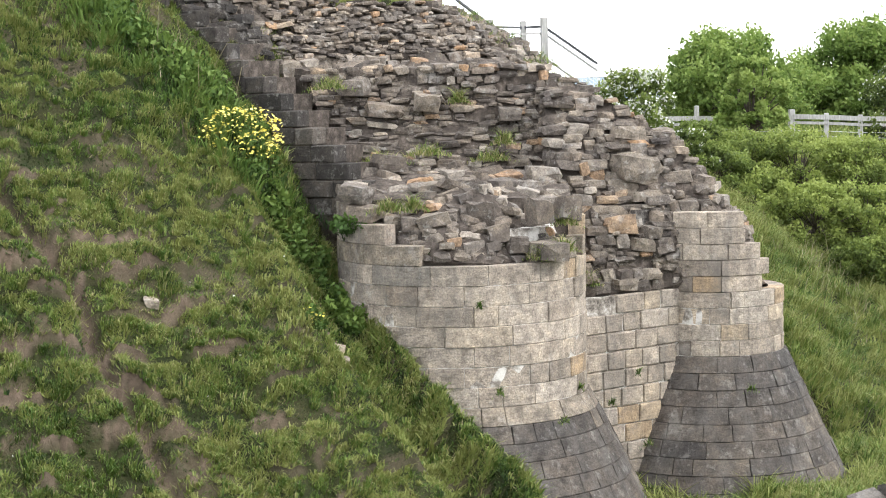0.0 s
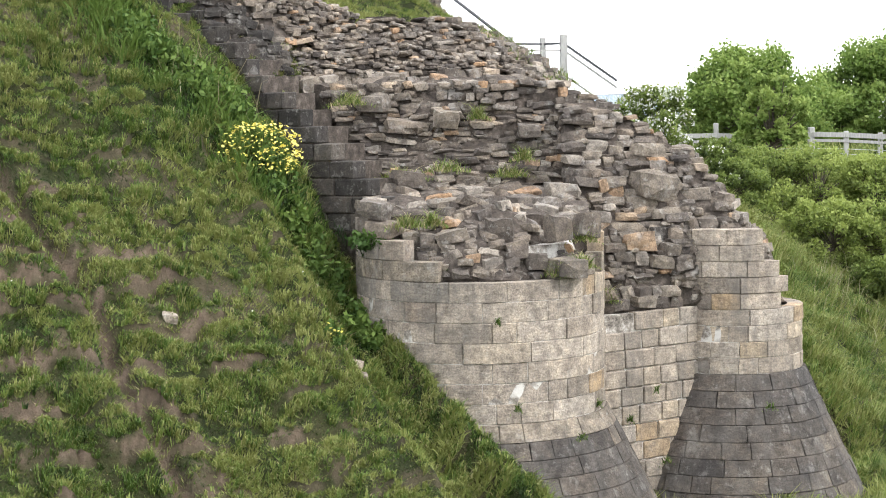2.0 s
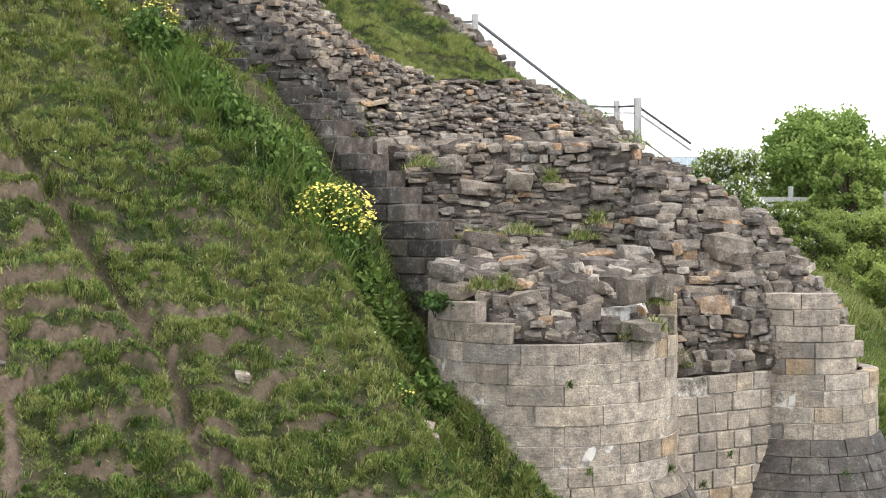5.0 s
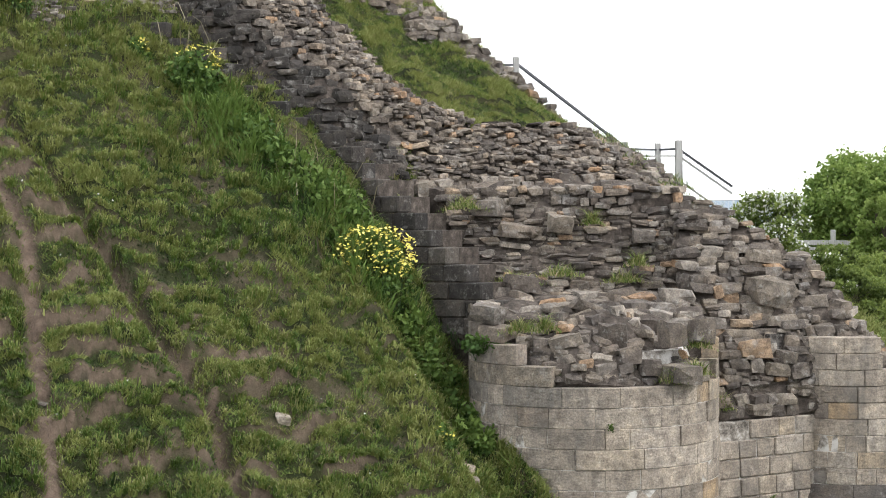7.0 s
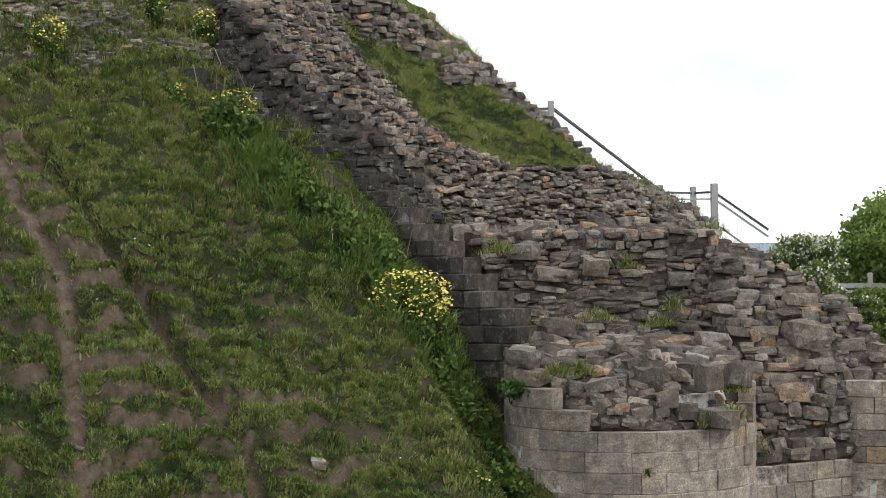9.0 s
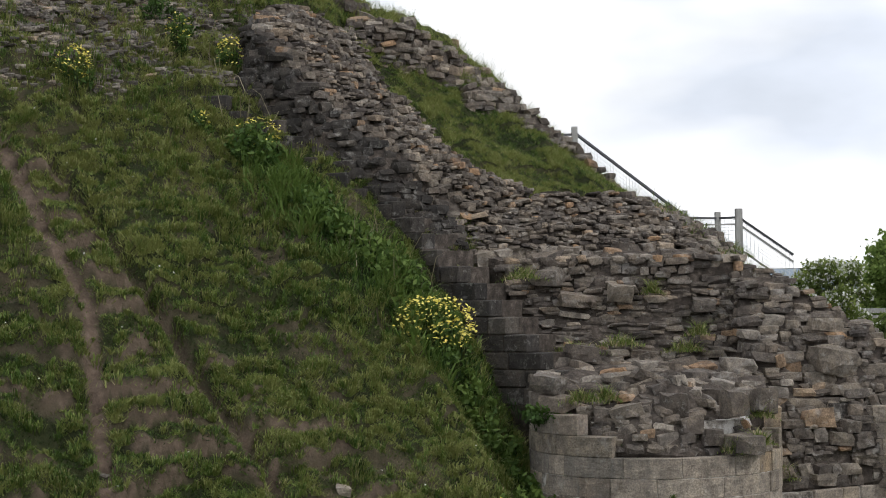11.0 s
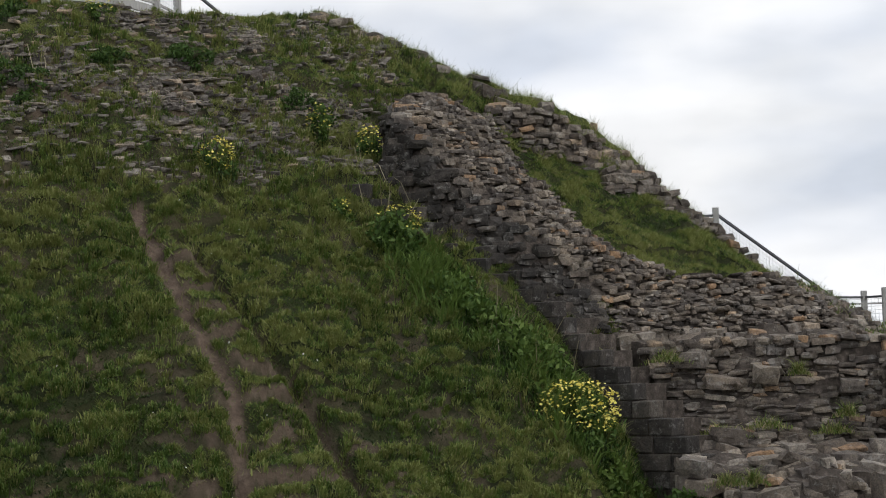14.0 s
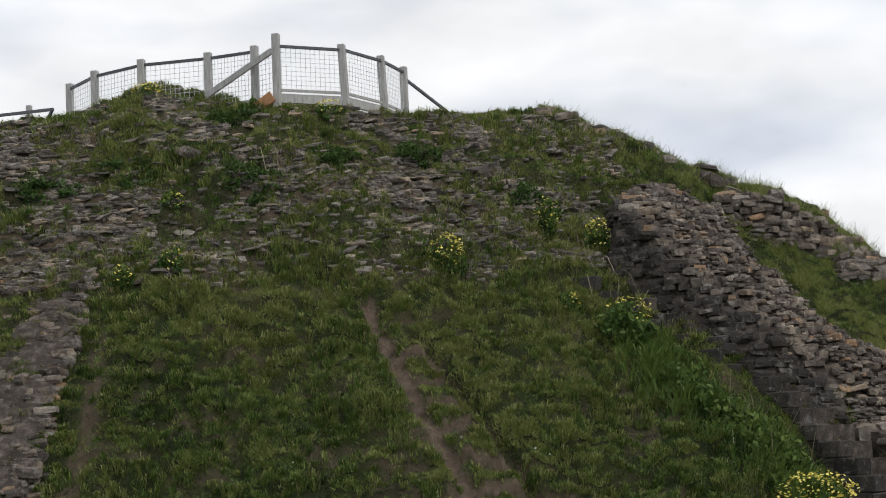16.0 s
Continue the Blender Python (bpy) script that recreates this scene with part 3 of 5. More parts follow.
tower_2 = drum_core("drum_tower", T2, [(R2 + 1.18, 1.2), (R2 - 0.008, 3.72), (R2 - 0.014, 4.6), (R2 - 0.5, 4.62), (R2 - 0.6, 5.5)], "ruined drum tower of buff ashlar on a dark battered plinth")
courses_2 = [(3.72 + 0.245 * k, 3.72 + 0.245 * (k + 1), "buff") for k in range(9)] + [(3.72 - 0.24 * (k + 1), 3.72 - 0.24 * k, "dark") for k in range(10)]
drum_courses(tower_2, T2, r2, courses_2, top2, (-95, 110), STONES, (0.30, 0.44, 0.56, 0.7, 0.86), 5)

# straight wall between the towers
WA, WB = Vector((4.05, 26.62, 0)), Vector((6.27, 27.96, 0))
WDIR = (WB - WA).normalized()
WTURN = math.atan2(WDIR.y, WDIR.x)
bm = box_bm(bmesh.new(), (0, 0.03, 1.2), ((WB - WA).length, 1.2, 4.74), Matrix.Translation(WA) @ Matrix.Rotation(WTURN, 4, "Z"))
curtain = thing("wall_curtain", bm, JOINT, "straight ashlar wall between two drum towers", "wall", kind="structure")
rng = random.Random(21)
for k in range(12):
    z0 = 4.76 - 0.28 * (k + 1)
    s = -rng.uniform(0, 0.3)
    pool = [flat_block(w, 0.28, 0.3, 70 + k * 4 + i) for i, w in enumerate((0.34, 0.44, 0.56))]
    for me in pool:
        me.materials.append(ASHLAR)
    while s < (WB - WA).length - 0.1:
        me = rng.choice(pool)
        w = max(v.co.x for v in me.vertices)
        if not (k == 0 and s < 0.75):
            ob = part("ashlar_block", me, None, curtain)
            ob.matrix_basis = Matrix.Translation(WA + WDIR * s + Vector((0, 0, z0))) @ Matrix.Rotation(WTURN, 4, "Z") @ Matrix.Translation((0, rng.uniform(-0.012, 0.012), 0))
        s += w + 0.006

for k in range(5):
    ob = part("ashlar_block", flat_block(0.36, 0.25, 0.6, 160 + k), None, curtain)
    ob.data.materials.append(GREYBLOCK if k != 3 else MIXED)
    ob.matrix_basis = Matrix.Translation((5.26 + rng.uniform(-0.03, 0.03), 27.72, 4.72 + 0.25 * k)) @ Matrix.Rotation(WTURN, 4, "Z")

# stepped facing of the wall that climbs the mound
FA = Vector((0.95, 27.50, 6.54))
FDIR = Vector((-0.786, 0.618, 0)).normalized()
FTURN = math.atan2(-FDIR.y, -FDIR.x)      # block faces look to the open slope
bm = bmesh.new()
for k in range(13):
    s = 1.0 * 0.262 * (k - 2) * 1.198
    m = Matrix.Translation(FA + FDIR * s + Vector((0, 0, 0.262 * (k - 2) - 0.02))) @ Matrix.Rotation(math.atan2(FDIR.y, FDIR.x), 4, "Z")
    box_bm(bm, (0.06, -0.9, -0.27 * 3), (2.2, -0.03, 0.262), m)
facing = thing("wall_facing", bm, CORE, "stepped grey ashlar facing climbing beside the grass slope", "wall", kind="structure")
rng = random.Random(8)
fpool = [(w, flat_block(w, 0.262, 0.34, 300 + i)) for i, w in enumerate((0.36, 0.44, 0.52, 0.62))]
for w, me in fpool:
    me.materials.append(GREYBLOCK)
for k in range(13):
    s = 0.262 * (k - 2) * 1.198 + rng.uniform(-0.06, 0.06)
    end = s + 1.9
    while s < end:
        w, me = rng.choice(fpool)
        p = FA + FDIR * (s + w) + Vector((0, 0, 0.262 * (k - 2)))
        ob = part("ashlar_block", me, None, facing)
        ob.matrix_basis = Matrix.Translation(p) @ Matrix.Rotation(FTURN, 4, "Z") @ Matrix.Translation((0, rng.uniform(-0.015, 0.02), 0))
        s += w + 0.004

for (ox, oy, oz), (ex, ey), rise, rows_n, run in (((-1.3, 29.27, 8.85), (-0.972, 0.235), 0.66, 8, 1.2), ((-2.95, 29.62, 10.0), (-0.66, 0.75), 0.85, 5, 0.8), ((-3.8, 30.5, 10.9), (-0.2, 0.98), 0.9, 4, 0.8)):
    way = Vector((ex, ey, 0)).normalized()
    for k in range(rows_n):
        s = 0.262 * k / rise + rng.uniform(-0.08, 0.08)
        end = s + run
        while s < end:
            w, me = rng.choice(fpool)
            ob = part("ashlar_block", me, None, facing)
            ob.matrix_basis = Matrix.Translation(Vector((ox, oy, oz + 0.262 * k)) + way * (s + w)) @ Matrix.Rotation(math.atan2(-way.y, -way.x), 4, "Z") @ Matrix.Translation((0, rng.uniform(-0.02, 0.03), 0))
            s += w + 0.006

# rubble of the tower top, its terrace, and the torn masses behind


def cap_surface(u, v):
    a = radians(-82 + 172 * u)
    toward = math.pi - math.atan2(-T1[0], -T1[1])
    r = 1.62 - 1.05 * v ** 1.1
    z = 5.42 + 0.98 * v ** 0.8 + 0.10 * math.sin(5 * u)
    return Vector((T1[0] + r * math.sin(toward + a), T1[1] - r * math.cos(toward + a), z))


def rubble_mass(label, surfaces, seed, material=RUBBLE_MANY, piece=None, **how):
    """One ruined mass: a rough core, with its stones as single parts or joined."""
    r = random.Random(seed)
    bm = bmesh.new()
    heap = Heap()
    for S, nu, nv, extra in surfaces:
        core_sheet(bm, S, nu, nv, seed=seed)
        lay_rubble(S, heap, r, **{**how, **extra})
    core = thing("ruined_wall", bm, CORE, label, "ruined wall", kind="structure")
    # the stones nearest the ditch are single parts, the rest one joined part
    heap.rows.sort(key=lambda row: row[0].y)
    rest, heap.rows = heap.rows[300:], heap.rows[:300]
    heap.as_parts(core, r)
    if piece:
        for ob in core.children:
            ob.material_slots[0].link = "OBJECT"
            ob.material_slots[0].material = piece
    heap.rows = rest
    if rest:
        part("rubble_stones", heap.as_mesh("rubble_stones", r, material), None, core, kind="stuff")
    return core


tower_top = rubble_mass("broken rubble core on top of the drum tower", [
    (cap_surface, 30, 8, dict(rows=(0.09, 0.2), widths=(0.12, 0.36), proud=0.0, gaps=0.22)),
], 51, tilt=9.0)
# large squared stones left standing on the tower top
for x, y, z, w, h, turn in ((1.0, 26.28, 6.42, 0.44, 0.26, -0.5), (1.12, 26.15, 6.17, 0.5, 0.2, -0.6), (2.72, 25.75, 6.12, 0.34, 0.36, 0.1), (3.55, 25.72, 6.12, 0.40, 0.34, 0.35), (2.1, 25.75, 6.02, 0.42, 0.24, -0.2), (3.95, 25.85, 6.15, 0.34, 0.36, 0.6), (3.65, 25.45, 5.6, 0.42, 0.26, 0.4), (2.95, 25.55, 5.85, 0.3, 0.26, 0.0), (1.75, 25.85, 6.0, 0.24, 0.2, -0.2), (3.2, 25.5, 5.7, 0.3, 0.22, 0.2), (1.6, 28.1, 6.75, 0.46, 0.24, 0.2), (3.9, 27.7, 6.55, 0.5, 0.24, 0.1), (5.35, 28.3, 6.6, 0.75, 0.42, 0.3), (4.6, 28.7, 6.95, 0.5, 0.22, 0.2), (5.3, 28.55, 7.1, 0.5, 0.22, 0.3), (5.0, 27.7, 5.75, 0.5, 0.3, 0.3), (2.25, 28.95, 7.65, 0.35, 0.28, 0.1), (3.55, 28.95, 7.45, 0.34, 0.22, 0.1), (1.6, 29.0, 7.55, 0.55, 0.2, 0.0), (1.1, 29.2, 7.9, 0.5, 0.26, -0.3)):
    ob = part("large_stone", rng.choice(SHAPE_MESHES), None, tower_top)
    ob.matrix_basis = Matrix.LocRotScale((x, y, z), Euler((radians(rng.gauss(0, 5)), radians(rng.gauss(0, 5)), turn)), (w, w * 0.85, h))
rubble_mass("flat broken terrace of rubble behind the tower top", [
    (bilinear((1.0, 26.5, 6.32), (4.15, 26.5, 6.2), (4.3, 28.7, 6.55), (0.85, 28.4, 6.68)), 20, 14, dict(rows=(0.16, 0.34), widths=(0.16, 0.5), proud=-0.05, depth=0.3, tilt=9.0, gaps=0.25)),
], 52)
rubble_mass("tall face of brown coursed rubble masonry", [
    (loft([(0.75, 28.35, 6.5), (2.3, 28.55, 6.55), (4.1, 28.45, 6.5)], [(0.5, 29.4, 8.17), (2.6, 29.3, 8.2), (4.2, 29.35, 8.16)], -0.18, 0.0), 40, 20, dict(rows=(0.05, 0.14), widths=(0.10, 0.40), proud=0.02, gaps=0.06)),
], 53, tilt=4.0)
rubble_mass("leaning torn rubble mass above the towers", [
    (loft([(3.95, 26.95, 4.9), (4.9, 27.2, 4.8), (5.9, 27.75, 4.8)], [(4.1, 29.3, 8.15), (4.97, 28.98, 7.72), (5.96, 28.58, 7.05)], 0.12), 24, 30, dict(rows=(0.07, 0.2), widths=(0.12, 0.42))),
    (loft([(5.85, 27.7, 4.8), (6.6, 27.95, 5.1), (7.35, 28.2, 4.7)], [(5.9, 28.6, 7.08), (6.45, 28.35, 6.55), (7.25, 28.4, 5.35)], 0.1), 14, 18, dict(rows=(0.09, 0.21), widths=(0.14, 0.42))),
    (loft([(7.2, 28.1, 4.7), (7.5, 29.5, 4.6)], [(6.0, 28.7, 7.0), (6.2, 30.0, 7.0)], 0.1), 8, 14, dict(rows=(0.12, 0.24), widths=(0.2, 0.5))),
], 54, tilt=4.5)
rubble_mass("upper bank of flat grey rubble below a grass strip", [
    (bilinear((0.4, 29.4, 8.15), (4.2, 29.35, 8.13), (3.8, 30.9, 8.3), (-0.3, 29.9, 8.36)), 20, 8, dict(rows=(0.2, 0.4), widths=(0.16, 0.5), proud=-0.07, depth=0.3, gaps=0.3)),
    (loft([(-0.35, 29.75, 8.25), (1.7, 30.25, 8.2), (3.9, 30.85, 8.15)], [(-0.5, 30.6, 9.2), (1.2, 31.2, 9.28), (2.75, 31.95, 9.2)], 0.12), 34, 14, dict(rows=(0.045, 0.12), widths=(0.07, 0.28))),
    (bilinear((3.7, 30.8, 8.2), (4.6, 31.8, 8.2), (3.3, 33.2, 9.2), (2.65, 31.8, 9.2)), 10, 10, dict(rows=(0.08, 0.16), widths=(0.1, 0.3))),
], 55, tilt=5.5)
W1_LOW = [(-0.2, 29.55, 8.3), (-1.45, 29.5, 8.95), (-2.9, 29.85, 9.9), (-3.75, 30.6, 10.85), (-4.0, 31.75, 11.8)]
W1_MID = [(-0.3, 29.95, 8.75), (-1.4, 30.1, 10.0), (-2.75, 30.35, 11.1), (-3.55, 31.0, 11.95), (-3.7, 32.2, 12.5)]
W1_TOP = [(0.95, 31.35, 9.3), (-0.45, 31.35, 9.98), (-1.6, 32.4, 11.4), (-2.3, 33.0, 12.3), (-2.9, 33.9, 12.6)]
# left side of the wall: shade is put in by using darker stone
rubble_mass("weathered side of the wall that climbs the mound, shade painted dark", [
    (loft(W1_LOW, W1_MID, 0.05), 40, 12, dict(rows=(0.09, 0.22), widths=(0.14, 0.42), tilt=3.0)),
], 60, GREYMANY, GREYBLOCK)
rubble_mass("long ruined rubble wall climbing the mound", [
    (loft(W1_MID, W1_TOP, 0.05, 0.18), 44, 18, dict(rows=(0.045, 0.13), widths=(0.07, 0.28), depth=0.22)),
    (bilinear((-4.1, 31.7, 11.7), (-3.2, 31.9, 12.2), (-3.0, 33.9, 12.9), (-4.6, 33.2, 12.8)), 12, 14, dict(rows=(0.09, 0.18), widths=(0.1, 0.32), proud=-0.02, gaps=0.25)),
], 56, tilt=5.0)
rubble_mass("low dark ruined wall along the edge of the mound", [
    (loft([(-2.25, 34.0, 12.1), (-1.3, 34.0, 11.6), (-0.6, 34.4, 11.2)], [(-2.2, 34.3, 12.8), (-1.25, 34.4, 12.55), (-0.4, 34.9, 12.1)], 0.05), 12, 5, {}),
    (loft([(-0.6, 34.4, 11.1), (0.8, 34.9, 10.7)], [(-0.4, 35.0, 12.1), (0.95, 35.6, 11.3)], 0.05), 10, 5, {}),
    (loft([(-0.1, 33.9, 10.75), (1.0, 34.6, 10.0), (2.0, 35.2, 9.6), (3.2, 35.7, 8.8)], [(0.0, 34.2, 11.45), (1.05, 34.9, 11.05), (2.0, 35.6, 10.3), (3.2, 36.1, 9.2)], 0.05), 16, 6, {}),
], 57, tilt=6.0, rows=(0.08, 0.18), widths=(0.12, 0.4))
rubble_mass("ruined rubble wall running down the far side of the grass", [
    (loft([(-12.6, 23.4, 7.5), (-12.9, 25.4, 9.2), (-13.6, 27.8, 11.1)][::-1], [(-11.15, 23.8, 7.75), (-11.4, 25.6, 9.45), (-11.78, 27.75, 11.25)][::-1], 0.0, 0.2), 30, 12, dict(rows=(0.06, 0.16), widths=(0.08, 0.3), proud=-0.03, gaps=0.3)),
    (loft([(-11.0, 23.5, 7.1), (-11.25, 25.5, 8.8), (-11.6, 27.7, 10.85)][::-1], [(-11.2, 23.8, 7.85), (-11.45, 25.6, 9.5), (-11.83, 27.75, 11.3)][::-1], 0.0), 30, 6, dict(rows=(0.06, 0.16), widths=(0.08, 0.3), gaps=0.2)),
], 58, tilt=6.0)
rubble_mass("low broken wall of dark stone at the near edge of the ditch", [
    (bilinear((3.62, 11.2, 4.5), (4.9, 11.7, 4.5), (4.9, 12.0, 5.28), (3.68, 11.5, 5.16)), 10, 5, {}),
], 59, GREYMANY, GRIT, tilt=6.0)


# ---- plants ----
NR = np.random.default_rng(12)


def blades(x, y, z, length, width, lean, tone, droop=0.35, bent=True):
    """Grass blades: one bent, tapered blade of two faces at each place. Arrays in, verts, faces, tones out."""
    n = len(x)
    a = NR.uniform(0, 2 * np.pi, n)
    ux, uy = np.cos(a), np.sin(a)
    b = NR.uniform(0, 2 * np.pi, n)
    k = lean * NR.uniform(0.3, 1.2, n) * length
    lx, ly = np.cos(b) * k, np.sin(b) * k - droop * length * 0.5
    base = np.stack([x, y, z - 0.012], 1)
    side = np.stack([ux, uy, np.zeros(n)], 1) * (width / 2)[:, None]
    tip = base + np.stack([lx, ly, length * (1 - 0.35 * NR.random(n))], 1)
    if not bent:
        V = np.stack([base - side, base + side, tip], 1)
        return V.reshape(-1, 3), np.arange(3 * n).reshape(-1, 3), np.repeat(tone, 3)
    mid = base + np.stack([lx * 0.35, ly * 0.35, length * 0.62], 1)
    V = np.empty((n, 5, 3))
    V[:, 0], V[:, 1], V[:, 2], V[:, 3], V[:, 4] = base - side, base + side, mid + side * 0.75, mid - side * 0.75, tip
    i = np.arange(n)[:, None] * 5
    Fc = np.concatenate([i + np.array([[0, 1, 2]]), i + np.array([[0, 2, 3]]), i + np.array([[3, 2, 4]])])
    return V.reshape(-1, 3), Fc, np.repeat(tone, 5)


def turf(name, label, count, box, length, width, keep, seed, lean=0.7, green=0.45, material=None, bent=False):
    """A stretch of grass over the ground inside box (x0, x1, y0, y1); keep(x, y, z) gives its density."""
    x, y = NR.uniform(box[0], box[1], count), NR.uniform(box[2], box[3], count)
    z = ground_z(x, y)
    ok = NR.random(count) < keep(x, y, z)
    ok &= NR.random(count) < 0.8 + 0.2 * grass_clumps(x, y)
    x, y, z = x[ok], y[ok], z[ok]
    n = len(x)
    fine = grass_clumps(x, y)
    tuft = fbm(x * 2.6, y * 2.6, seed, 3)
    patch = fbm(x * 0.55, y * 0.55, seed + 9, 3)
    clump = tussocks(x, y)
    ln = NR.uniform(*length, n) * (0.6 + 0.3 * ramp01(tuft, 0.3, 0.75) + 0.5 * clump) * (0.7 + 0.6 * fine)
    # clump and fine terms paint shade into the hollows between tufts, lighter crowns
    tone = np.clip(green + 1.1 * (patch - 0.5) + 0.5 * (tuft - 0.5) + 0.40 * (clump - 0.42) + 0.6 * (fine - 0.52) + 0.1 * ramp01(y, 24.5, 27.5) + NR.normal(0, 0.16, n), 0, 0.88)
    tone = np.where(NR.random(n) < 0.025 + 0.05 * (patch > 0.52), NR.uniform(0.9, 1.0, n), tone)
    V, Fc, tn = blades(x, y, z, ln, NR.uniform(*width, n), lean, tone, 0.12, bent)
    return thing(name, quick_mesh(name, V, Fc, material or TURF, tn), None, label, "grass", kind="stuff")


def open_slope(x, y, z):
    built = (x > 0.9) & (x < 7.6) & (y > 25.6) & (y < 31.2) & (z < 9.4)
    s = soil_at(x, y)
    st = stony_at(x, y, z)
    return np.where(built, 0.0, (1 - 0.96 * s) * (1 - 0.55 * st))


turf("slope_grass", "short uneven green grass with dry tufts on the mound", 1300000, (-14.0, 4.5, 20.6, 36.0), (0.045, 0.085), (0.012, 0.024), open_slope, 61, 1.1, 0.55)


def tufts(name, label, count, box, keep, seed, height, reach, blades_n, green, sway=0.16, width=(0.009, 0.017)):
    """Round tufts of grass: bent blades that spring from one root and hang down the slope."""
    x, y = NR.uniform(box[0], box[1], count), NR.uniform(box[2], box[3], count)
    ok = NR.random(count) < keep(x, y, ground_z(x, y))
    x, y = x[ok], y[ok]
    m = len(x)
    patch = fbm(x * 0.7, y * 0.7, seed, 3)
    tone = green + 1.0 * (patch - 0.5) + NR.normal(0, sway, m) + 0.16 * ramp01(y, 24.5, 27.5)
    size = NR.uniform(0.55, 1.25, m) * (0.75 + 0.5 * fbm(x * 1.3, y * 1.3, seed + 5, 2))
    n = m * blades_n
    tone = np.repeat(tone, blades_n) + NR.normal(0, 0.09, n)
    tone = np.where(NR.random(n) < 0.05, NR.uniform(0.9, 1.0, n), np.clip(tone, 0, 0.9))
    size = np.repeat(size, blades_n)
    x, y = np.repeat(x, blades_n), np.repeat(y, blades_n)
    down = np.stack([x - MOUND[0], y - MOUND[1]], 1)
    down /= np.linalg.norm(down, axis=1)[:, None]
    a, q = NR.uniform(0, 2 * np.pi, n), np.sqrt(NR.random(n))
    out = np.stack([np.cos(a), np.sin(a)], 1) * q[:, None]
    x, y = x + out[:, 0] * reach * 0.6 * size, y + out[:, 1] * reach * 0.6 * size
    z = ground_z(x, y) - 0.012
    h = NR.uniform(*height, n) * size
    go = (out * 0.55 + down * 0.45) * h[:, None]
    side = np.stack([np.cos(a + 1.57), np.sin(a + 1.57), np.zeros(n)], 1) * (NR.uniform(*width, n) / 2)[:, None]
    base = np.stack([x, y, z], 1)
    mid = base + np.concatenate([go * 0.5, (h * 0.72)[:, None]], 1)
    tip = base + np.concatenate([go * 1.35, (h * NR.uniform(0.45, 0.95, n))[:, None]], 1)
    V = np.empty((n, 5, 3))
    V[:, 0], V[:, 1], V[:, 2], V[:, 3], V[:, 4] = base - side, base + side, mid + side * 0.8, mid - side * 0.8, tip
    i = np.arange(n)[:, None] * 5
    Fc = np.concatenate([i + np.array([[0, 1, 2]]), i + np.array([[0, 2, 3]]), i + np.array([[3, 2, 4]])])
    return thing(name, quick_mesh(name, V.reshape(-1, 3), Fc, TURF, np.repeat(tone, 5)), None, label, "grass", kind="stuff")


def tuft_slope(x, y, z):
    return open_slope(x, y, z) * (0.15 + 0.85 * grass_clumps(x, y)) * (z < 11.6)


def tuft_top(x, y, z):
    return (z > 10.8) * (x < -2.0) * ramp01(fbm(x * 1.4, y * 1.4, 93, 3), 0.46, 0.62)


tufts("grass_tufts", "soft green grass tufts hanging down the slope", 19000, (-12.6, 3.0, 20.8, 31.2), tuft_slope, 91, (0.07, 0.15), 0.10, 26, 0.62, 0.22)
tufts("mound_top_tufts", "olive grass tufts between stones on the mound top", 11000, (-15.0, 1.5, 28.0, 37.5), tuft_top, 95, (0.08, 0.18), 0.12, 22, 0.62, 0.26)


def verge(x, y, z):
    d = line_distance(x, y, [(-1.4, 28.3), (0.2, 27.2), (0.55, 26.3), (0.85, 25.7), (1.7, 24.75), (2.6, 23.9), (3.2, 23.2)])
    return 1 - ramp01(d, 0.25, 0.75)


turf("verge_grass", "long dark green grass along the foot of the tower", 90000, (-2.0, 4.2, 22.5, 28.8), (0.07, 0.16), (0.014, 0.026), verge, 64, 1.3, 0.45, bent=True)


def ridge(x, y, z):
    d = line_distance(x, y, [(-4.4, 34.9), (-2.4, 35.2), (0.6, 36.6), (3.2, 37.6), (4.6, 36.6), (5.4, 35.0)])
    return 0.9 * (1 - ramp01(d, 0.5, 1.5))


turf("ridge_grass", "tall seeding grass along the edge of the mound", 90000, (-5.5, 6.5, 33.0, 39.5), (0.1, 0.26), (0.008, 0.015), ridge, 66, 0.8, 0.7)
turf("strip_grass", "bright green grass strip between the two ruined walls", 60000, (-2.6, 3.4, 31.2, 36.0), (0.05, 0.11), (0.012, 0.022), lambda x, y, z: 0.9 + 0 * x, 68, 1.0, 0.74)
turf("bank_grass", "rough green grass in the ditch below the towers", 300000, (3.6, 17.0, 22.5, 46.0), (0.12, 0.26), (0.018, 0.036), lambda x, y, z: np.where((y > 27.0) & (x < 7.2), 0, 0.3 + 0.7 * ramp01(fbm(x * 0.9, y * 0.9, 71, 3), 0.3, 0.6)), 70, 1.2, 0.6)
tufts("bank_tufts", "tall bright green grass tufts on the ditch bank", 4200, (6.8, 14.5, 25.5, 38.5), lambda x, y, z: np.where((y > 27.0) & (x < 8.6), 0.0, 0.9), 97, (0.14, 0.34), 0.16, 24, 0.62, 0.2)
turf("far_bank_grass", "rough grass on the bank behind the ditch", 40000, (2.0, 26.0, 38.0, 62.0), (0.2, 0.45), (0.03, 0.05), lambda x, y, z: 0.8 + 0 * x, 73, 0.9, 0.5)


